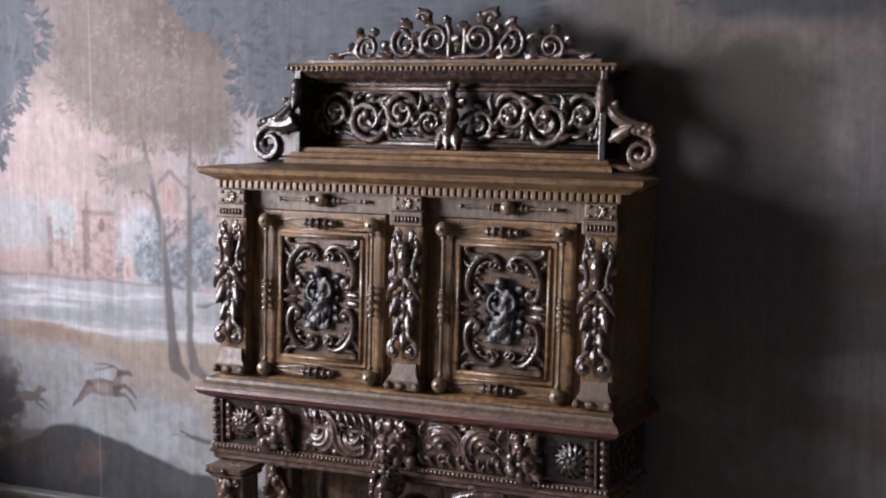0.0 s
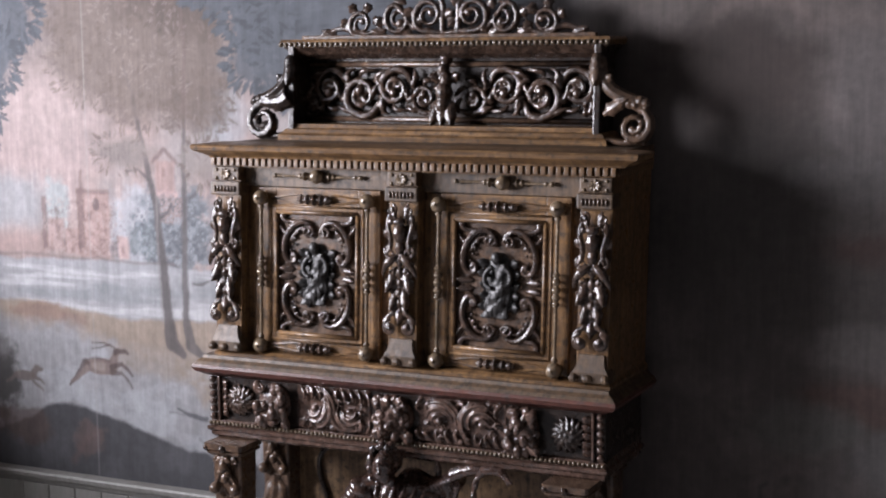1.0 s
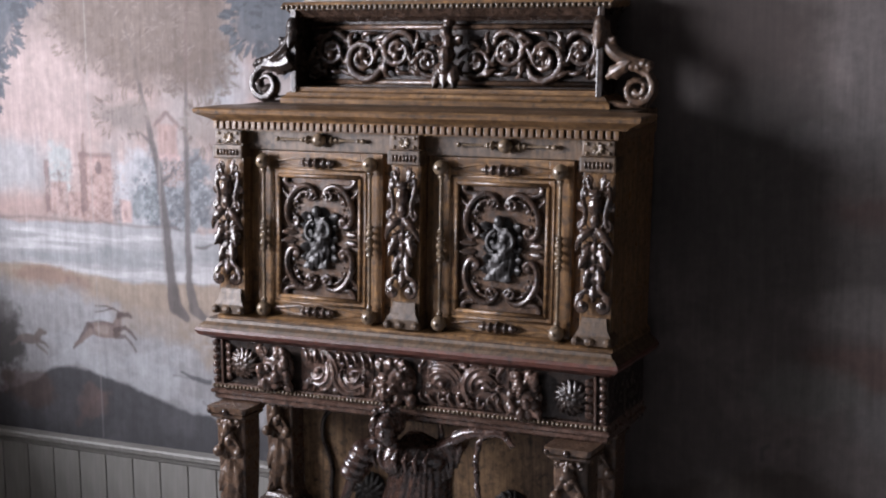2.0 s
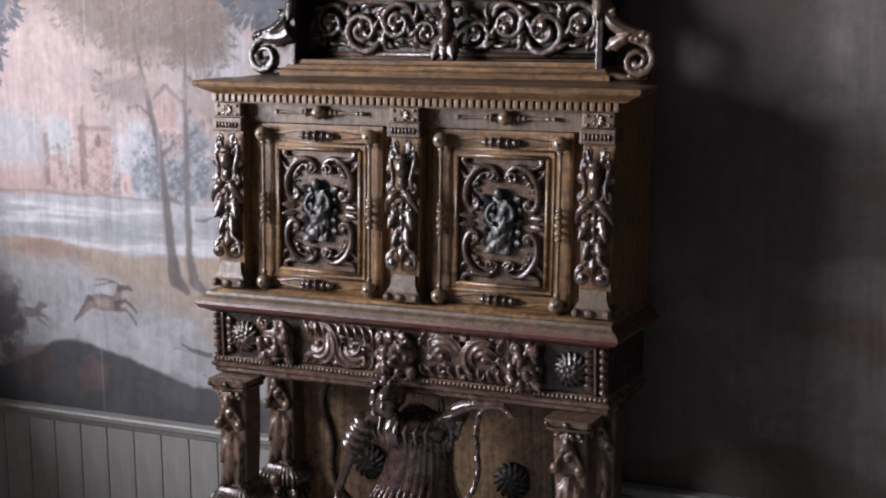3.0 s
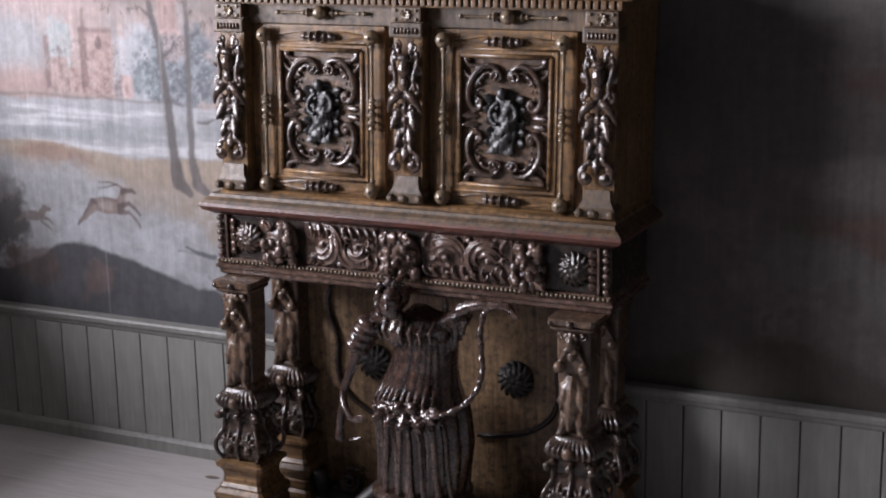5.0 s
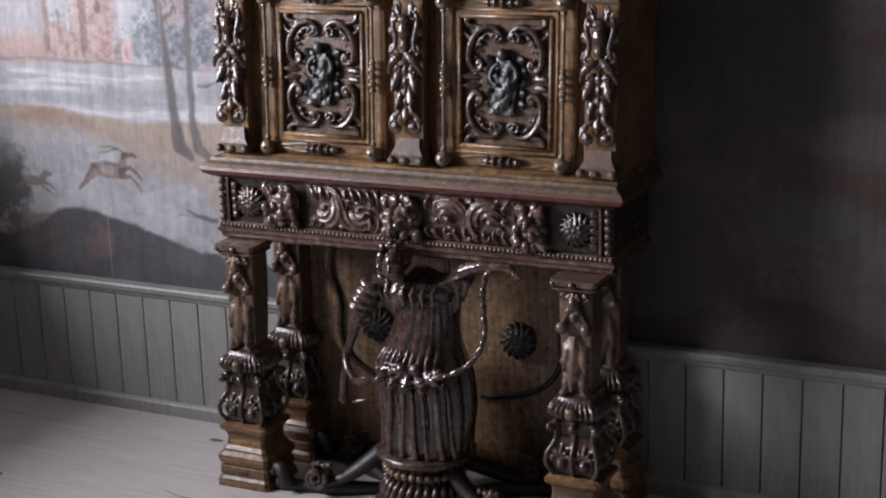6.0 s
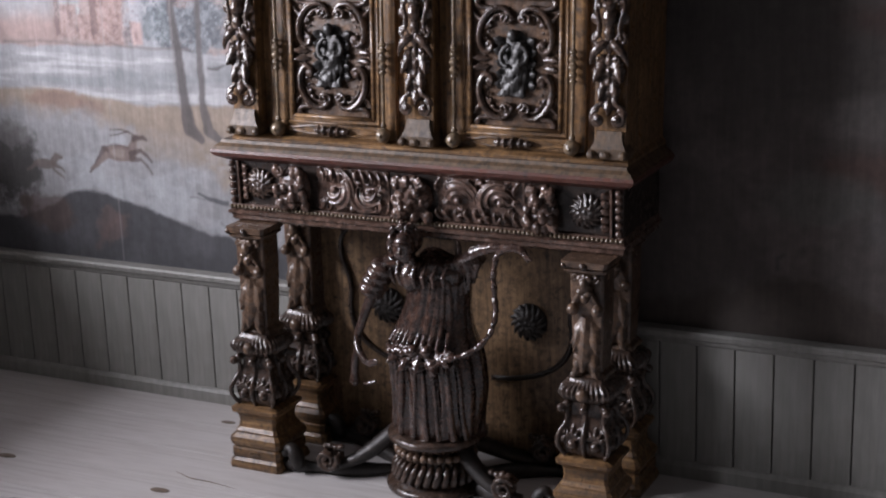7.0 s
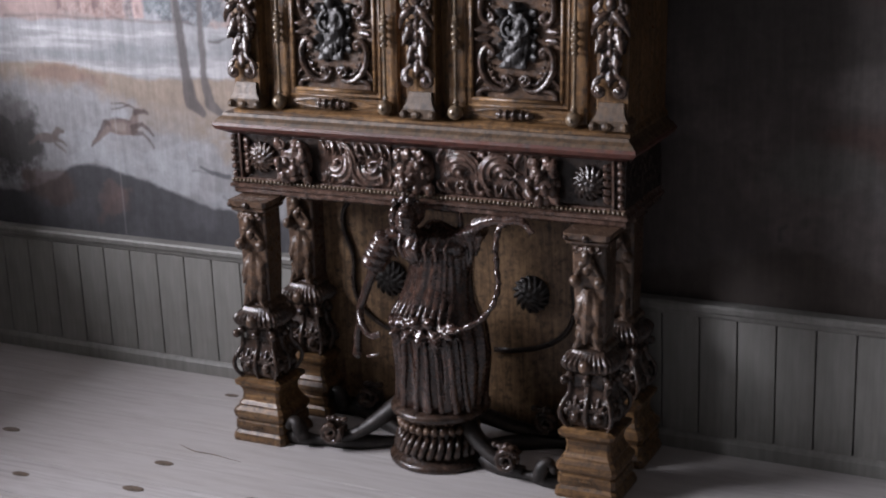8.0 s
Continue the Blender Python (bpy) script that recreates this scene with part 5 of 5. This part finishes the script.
for cx in (-0.258 - 0.0, 0.258):
    door(XC + cx - 0.002, 1)
    # boss and spindle on the upper rail
    x = XC + cx + (0.006 if cx < 0 else 0.010)
    bm = ball(bmesh.new(), (x, -0.002, 1.4025), 0.0185, seg=16)
    part("boss", bm, GILT, cabinet, "round turned boss", smooth=True)
    for sx in (-1, 1):
        bm = turned(bmesh.new(), (x + sx * 0.075, 0.004, 1.402), "x", 0.052, 0.0032, ((-0.75 * sx, 2.2), (-0.5 * sx, 1.4), (0.7, 0.8)))
        ball(bm, (x + sx * 0.126, 0.003, 1.402), 0.0068, seg=8)
        part("spindle", bm, GILT, cabinet, smooth=True)


def pilaster(cx):
    w = 0.036
    bm = boxed(cx - w - 0.004, cx + w + 0.004, PYF + 0.006, 0.034, 0.934, 1.424, bevel=0.002)
    p = part("pilaster", bm, OAK_UP, cabinet, "pilaster with carved hanging ornament")
    part("cap_block", boxed(cx - w - 0.004, cx + w + 0.004, PYF - 0.008, 0.03, 1.388, 1.423, bevel=0.003), DULL, p)
    bm = bmesh.new()
    for i in range(8):
        a = i * math.pi / 4
        leaf(bm, (cx, 1.405), (cx + 0.016 * math.cos(a), 1.405 + 0.015 * math.sin(a)), 0.010, PYF - 0.009, 0.004, 2, 5)
    for sx in (-1, 1):
        for sz in (-1, 1):
            ball(bm, (cx + sx * 0.028, PYF - 0.008, 1.405 + sz * 0.011), 0.005, seg=7)
    part("flower", bm, GILT, p, smooth=True)
    part("neck_block", boxed(cx - w - 0.009, cx + w + 0.009, PYF - 0.012, 0.03, 1.349, 1.385, bevel=0.004), DULL, p)
    bm = bmesh.new()
    for i in range(7):
        ball(bm, (cx - 0.03 + 0.01 * i, PYF - 0.013, 1.366), 0.0045, 0.8, 1, 2.0, 7)
    part("fluting", bm, MID, p, smooth=True)
    # hanging ornament: scrolled top, mask, leaves, strapwork, volutes
    bm = bmesh.new()
    y = PYF
    for sx in (-1, 1):
        volute(bm, cx + sx * 0.024, 1.328, y - 0.010, 0.015, math.pi / 2, sx, 1.3, 0.28)
        sweep(bm, bez((cx + sx * 0.03, y - 0.008, 1.315), (cx + sx * 0.045, y - 0.014, 1.28), (cx + sx * 0.012, y - 0.014, 1.26), (cx + sx * 0.030, y - 0.014, 1.225), 10), [0.007] * 10, 6)
        volute(bm, cx + sx * 0.026, 1.222, y - 0.014, 0.018, math.pi / 2, -sx, 1.2, 0.26)
        sweep(bm, bez((cx + sx * 0.004, y - 0.014, 1.215), (cx + sx * 0.024, y - 0.024, 1.205), (cx + sx * 0.040, y - 0.022, 1.190), (cx + sx * 0.047, y - 0.012, 1.160), 8), [.006, .010, .012, .012, .010, .008, .006, .003], 8)
        leaf(bm, (cx + sx * 0.010, 1.185), (cx + sx * 0.034, 1.120), 0.026, y - 0.006, 0.020, 3, 8)
        leaf(bm, (cx + sx * 0.006, 1.140), (cx + sx * 0.022, 1.075), 0.022, y - 0.006, 0.018, 3, 8)
        volute(bm, cx + sx * 0.034, 1.270, y - 0.008, 0.013, -math.pi / 2, sx, 1.2, 0.3)
        volute(bm, cx + sx * 0.022, 1.175, y - 0.014, 0.011, math.pi / 2, sx, 1.1, 0.3)
        for k in range(5):
            ball(bm, (cx + sx * (0.016 + 0.010 * math.sin(1.9 * k)), y - 0.012, 1.315 - 0.016 * k), 0.0075, 1, 0.9, 1.2, 8)
        sweep(bm, bez((cx + sx * 0.012, y - 0.006, 1.085), (cx + sx * 0.006, y - 0.012, 1.062), (cx + sx * 0.040, y - 0.012, 1.066), (cx + sx * 0.043, y - 0.010, 1.040), 9), 0.0065, 7)
        volute(bm, cx + sx * 0.024, 1.032, y - 0.014, 0.021, math.pi / 2, -sx, 1.3, 0.28)
        ball(bm, (cx + sx * 0.024, y - 0.018, 1.032), 0.009, seg=10)
    ball(bm, (cx, y - 0.014, 1.272), 0.022, 0.85, 0.9, 1.2, 10)
    ball(bm, (cx, y - 0.020, 1.300), 0.014, 1.3, 0.9, 0.8, 9)
    ball(bm, (cx, y - 0.014, 1.235), 0.014, 1, 0.9, 1.3, 9)
    for k, z in enumerate((1.20, 1.172, 1.145, 1.12, 1.095, 1.072)):
        ball(bm, (cx, y - 0.012, z), 0.011 - 0.0008 * k, 0.9, 0.9, 1.4, 8)
    leaf(bm, (cx, 1.10), (cx, 1.040), 0.028, y - 0.004, 0.014, 3)
    fused(part("hanging_ornament", bm, CARVED, p, "dark carved hanging leaf ornament", smooth=True), 0.002)
    # foot of the pilaster
    bm = bmesh.new()
    rings = []
    for z, hw, yy in ((0.934, .050, -.012), (0.950, .050, -.012), (0.958, .044, -.012), (0.972, .036, -.008), (0.990, .032, -.004), (1.0, .031, 0.0)):
        rings.append([(cx - hw, 0.02, z), (cx - hw, PYF + yy, z), (cx + hw, PYF + yy, z), (cx + hw, 0.02, z)])
    loop_rings(bm, rings)
    for sx in (-1, 1):
        ball(bm, (cx + sx * 0.040, PYF - 0.014, 0.944), 0.0115, seg=9)
    ball(bm, (cx - 0.006, PYF - 0.012, 0.944), 0.010, 1.4, 1, 1, 9)
    part("foot", bm, DULL, p, smooth=False)


for cx in (-0.506, 0.013, 0.522):
    pilaster(cx + 0.006)

# ---------------------------------------------------------------- the gallery on top
GX = 0.014
gallery = thing("carved_gallery", (GX, 0.24, 1.484), "dark carved oak gallery with scrolled crest on top of the cabinet", "gallery")
GF, GB = 0.175, 0.272
bm = bmesh.new()
moulding(bm, GX - 0.44, GX + 0.44, [(1.484, 0.165, 0.03), (1.497, 0.163, 0.03), (1.503, 0.172, 0.02), (1.512, 0.176, 0.015), (1.516, 0.186, 0.005), (1.526, 0.19, 0.0)], 0.29)
part("base_moulding", bm, OAK, gallery)
# panel and its scrollwork: dark wood, deepened in colour for the shelf's shade
part("back_panel", boxed(GX - 0.435, GX + 0.435, GB, GB + 0.016, 1.52, 1.735, bevel=0.002), BLACK_AND_SHADE, gallery)
for a, b in ((1.530, 1.545), (1.676, 1.692)):
    part("band", sweep(bmesh.new(), [(GX - 0.43, GB - 0.002, (a + b) / 2), (GX + 0.43, GB - 0.002, (a + b) / 2)], 0.008, 6), MID, gallery, smooth=True)
bm = bmesh.new()
moulding(bm, GX - 0.44, GX + 0.44, [(1.700, 0.225, 0.0), (1.712, 0.20, 0.006), (1.726, 0.186, 0.016), (1.732, 0.180, 0.022)], 0.30)
part("cove", bm, CARVED, gallery)
bm = bmesh.new()
moulding(bm, GX - 0.44, GX + 0.44, [(1.732, 0.176, 0.026), (1.745, 0.172, 0.030), (1.752, 0.176, 0.026)], 0.30)
part("shelf", bm, OAK, gallery)
# added near-black strip: the shade between the beads as colour
part("bead_strip", boxed(GX - 0.467, GX + 0.467, 0.1705, 0.176, 1.7325, 1.7445, bevel=0.0), BLACK_AND_SHADE, gallery)
for i in range(60):
    again("bead", bead, gallery, Matrix.Translation((GX - 0.464 + 0.928 * i / 59, 0.1695, 1.7385)) @ Matrix.Scale(1.12, 4))
for sx in (-1, 1):
    # end boards coloured near-black to hold the shade on their inner faces
    part("end_board", boxed(GX + sx * 0.437 - 0.009, GX + sx * 0.437 + 0.009, 0.178, GB + 0.01, 1.50, 1.735, bevel=0.003), BLACK_AND_SHADE, gallery)
    bm = bmesh.new()
    x = GX + sx * 0.437
    ball(bm, (x, 0.172, 1.69), 0.018, 0.9, 0.9, 1.3, 9)
    leaf(bm, (x, 1.70), (x, 1.63), 0.03, 0.174, 0.02)
    ball(bm, (x, 0.170, 1.66), 0.013, 0.9, 0.9, 1.2, 9)
    # scrolled wing lying outside the end board; the eastern one is drawn out further
    o = 0.104 if sx > 0 else 0.082
    r = 0.046 if sx > 0 else 0.050
    sweep(bm, bez((x + sx * 0.006, 0.19, 1.70), (x + sx * 0.01, 0.185, 1.62), (x + sx * 0.05, 0.18, 1.60), (x + sx * (o + 0.030), 0.18, 1.592), 12), [0.012, .013, .014, .016, .017, .018, .018, .018, .017, .015, .013, .010], 8, 1.3)
    volute(bm, x + sx * o, 1.533, 0.178, r, math.pi / 2, -sx, 1.6, 0.26, None, 0.008, 1.5)
    for k in range(5):
        ball(bm, (x + sx * (o + 0.026 - 0.014 * k), 0.172, 1.590 + 0.006 * math.sin(2.0 * k)), 0.011, 1.1, 1.2, 1.2, 9)
    if sx < 0:
        sweep(bm, bez((x, 0.18, 1.60), (x - 0.03, 0.178, 1.575), (x - 0.07, 0.178, 1.59), (x - 0.125, 0.178, 1.585), 9), [.030, .028, .025, .022, .020, .018, .016, .013, .008], 9, 1.1)
    leaf(bm, (x + sx * 0.02, 1.56), (x + sx * (o - 0.02), 1.60), 0.030, 0.172, 0.012)
    leaf(bm, (x + sx * 0.015, 1.63), (x + sx * 0.04, 1.66), 0.026, 0.180, 0.012)
    sweep(bm, [(x, 0.185, 1.50), (x + sx * o * 0.7, 0.182, 1.492), (x + sx * (o + 0.025), 0.18, 1.494)], [0.010, 0.009, 0.008], 6, 1.4)
    # east wing brown, west wing near-black
    fused(part("scrolled_wing", bm, MID if sx > 0 else BLACK_AND_SHADE, gallery, "carved scroll wing", smooth=True), 0.0025)

# rinceau on the back panel: heavy leafy scrolls that fill the field
bm = bmesh.new()
y = GB - 0.004
for sx in (-1, 1):
    prev = (GX + sx * 0.02, y - 0.004, 1.565)
    for k, (ux, uz, r, way) in enumerate(((0.072, 1.595, 0.040, 1), (0.160, 1.622, 0.050, -1), (0.262, 1.602, 0.056, 1), (0.360, 1.622, 0.048, -1), (0.412, 1.572, 0.026, 1))):
        cx = GX + sx * ux
        st = (-math.pi / 2 if way > 0 else math.pi / 2)
        volute(bm, cx, uz, y - 0.010, r, st, sx * way, 1.5, 0.20, prev, 0.012)
        for j in range(6):
            a = st + sx * way * (0.5 + 0.85 * j)
            b = a + 0.7 * sx * way
            q = 1.45 * r
            z_tip = min(max(uz + q * math.sin(b), 1.552), 1.672)
            p = bez((cx + 0.9 * r * math.cos(a), y - 0.008, uz + 0.9 * r * math.sin(a)), (cx + 1.25 * r * math.cos(a), y - 0.016, min(max(uz + 1.25 * r * math.sin(a), 1.55), 1.675)),
                    (cx + q * math.cos(a + 0.4 * sx * way), y - 0.018, z_tip), (cx + q * math.cos(b), y - 0.008, z_tip), 8)
            sweep(bm, p, [.004, .006, .0075, .008, .0075, .006, .0045, .003], 7)
        for j in range(6):
            a = j * math.pi / 3
            p = [(cx + r * g * math.cos(a + g), y - 0.012 - 0.006 * math.sin(3 * g), uz + r * g * math.sin(a + g)) for g in (0.08, 0.2, 0.34, 0.46)]
            sweep(bm, p, [0.004, 0.006, 0.0055, 0.003], 6)
        prev = (cx + sx * r * 0.8, y - 0.004, uz + (0.03 if way > 0 else -0.03))
fused(part("rinceau", bm, CARVED, gallery, "carved leafy scrollwork", smooth=True), 0.0023)
bm = bmesh.new()
for i, (dx, z, r) in enumerate(((0, 1.70, 0.020), (-0.006, 1.672, 0.018), (0.004, 1.645, 0.02), (0, 1.612, 0.026), (0.0, 1.580, 0.022))):
    ball(bm, (GX + dx, 0.235 - 0.004 * i, z), r, 0.9, 1.0, 1.1, 10)
for sx in (-1, 0, 1):
    leaf(bm, (GX + sx * 0.01, 1.60), (GX + sx * 0.03, 1.525), 0.032, 0.222, 0.02)
    leaf(bm, (GX + sx * 0.01, 1.64), (GX + sx * 0.042, 1.66), 0.026, 0.235, 0.016)
fused(part("centre_bracket", bm, CARVED, gallery, "carved leaf bracket", smooth=True), 0.0025)

# crest
bm = bmesh.new()
y = 0.215
for sx in (-1, 1):
    prev = (GX + sx * 0.008, y, 1.765)
    for ux, uz, r, way, st in ((0.062, 1.812, 0.044, 1, -0.5), (0.150, 1.800, 0.042, -1, 0.9), (0.262, 1.792, 0.036, 1, -0.6)):
        cx = GX + 0.02 + sx * ux
        s0 = st if sx > 0 else math.pi - st
        volute(bm, cx, uz, y, r, s0, sx * way, 1.5, 0.19, prev, 0.006, 1.5)
        for j in range(4):
            a = s0 + sx * way * (0.8 + 1.0 * j)
            if uz + 1.6 * r * math.sin(a) > 1.756:
                leaf(bm, (cx + r * math.cos(a), uz + r * math.sin(a)), (cx + 1.65 * r * math.cos(a + 0.3), uz + 1.6 * r * math.sin(a + 0.3)), 0.026, y, 0.010)
        prev = (cx + sx * r * 0.9, y, 1.775)
    for k in range(5):
        u = 0.03 + 0.075 * k
        leaf(bm, (GX + 0.02 + sx * u, 1.754), (GX + 0.02 + sx * (u + 0.05), 1.776 + 0.010 * (k % 2)), 0.022, y, 0.008)
    sweep(bm, bez((GX + 0.02 + sx * 0.29, y, 1.775), (GX + 0.02 + sx * 0.33, y, 1.79), (GX + 0.02 + sx * 0.36, y, 1.765), (GX + 0.02 + sx * 0.40, y, 1.758), 9), [0.010 - 0.0008 * i for i in range(9)], 6)
    sweep(bm, bez((GX + 0.02 + sx * 0.02, y, 1.76), (GX + 0.02 + sx * 0.03, y, 1.80), (GX + 0.02 + sx * 0.012, y, 1.83), (GX + 0.02 + sx * 0.03, y, 1.850), 9), [0.009] * 9, 6)
    for k in range(5):
        a = 0.4 + 0.5 * k
        ball(bm, (GX + 0.02 + sx * (0.095 + 0.018 * math.cos(a)), y - 0.004, 1.868 + 0.014 * math.sin(a)), 0.011, seg=8)
    leaf(bm, (GX + 0.02 + sx * 0.085, 1.855), (GX + 0.02 + sx * 0.115, 1.895), 0.026, y, 0.010)
    leaf(bm, (GX + 0.02 + sx * 0.13, 1.84), (GX + 0.02 + sx * 0.165, 1.868), 0.024, y, 0.010)
fused(part("crest", bm, CARVED, gallery, "openwork scrolled crest", smooth=True), 0.0023)
part("crest_rail", boxed(GX - 0.42, GX + 0.42, 0.205, 0.225, 1.750, 1.762, bevel=0.003), MID, gallery)

# ---------------------------------------------------------------- boards of floor and wainscot, last
WB = 0.1025
first = -0.778 - 11 * WB
bm = boxed(0.0018, WB - 0.0018, 0, 0.018, 0.040, 0.385, bevel=0.0025)
board = finish(bm, "board", BOARD)
k = 0
while first + k * WB < X1 - WB:
    again("board", board, wain, Matrix.Translation((first + k * WB, Y1 - 0.02, 0)))
    k += 1
part("backing", boxed(X0, X1, Y1 - 0.008, Y1 - 0.001, 0, 0.40, bevel=0.0), BLACK_AND_SHADE, wain)

PW = 0.185
plank = finish(boxed(X0, X1, 0.0012, PW - 0.0012, -0.03, 0, bevel=0.002), "plank", FLOOR)
k = 0
while Y0 + (k + 1) * PW < Y1 + 0.02:
    again("plank", plank, floor_ob, Matrix.Translation((0, Y1 - 0.006 - (k + 1) * PW, 0)))
    k += 1
KN = finish(ball(bmesh.new(), (0, 0, 0), 0.025, 1.25, 0.6, 0.05, 12), "knot", KNOT, True)
bm = sweep(bmesh.new(), [(-0.685, -0.20, 0), (-0.62, -0.225, 0.0004), (-0.555, -0.224, 0.0004), (-0.46, -0.236, 0)], [0.0012, 0.003, 0.0028, 0.001], 5, 0.3)
part("crack", bm, KNOT, floor_ob)
for x, y, s in ((-1.214, -0.289, 1.0), (-0.654, -0.319, 1.0), (-0.635, -0.481, 1.1), (-0.753, 0.162, 0.8), (-0.98, -0.52, 0.9), (-0.30, -0.42, 0.8), (-1.5, -0.6, 1.0)):
    again("knot", KN, floor_ob, Matrix.Translation((x, y, 0.0002)) @ Matrix.Diagonal((s, s, s, 1)))
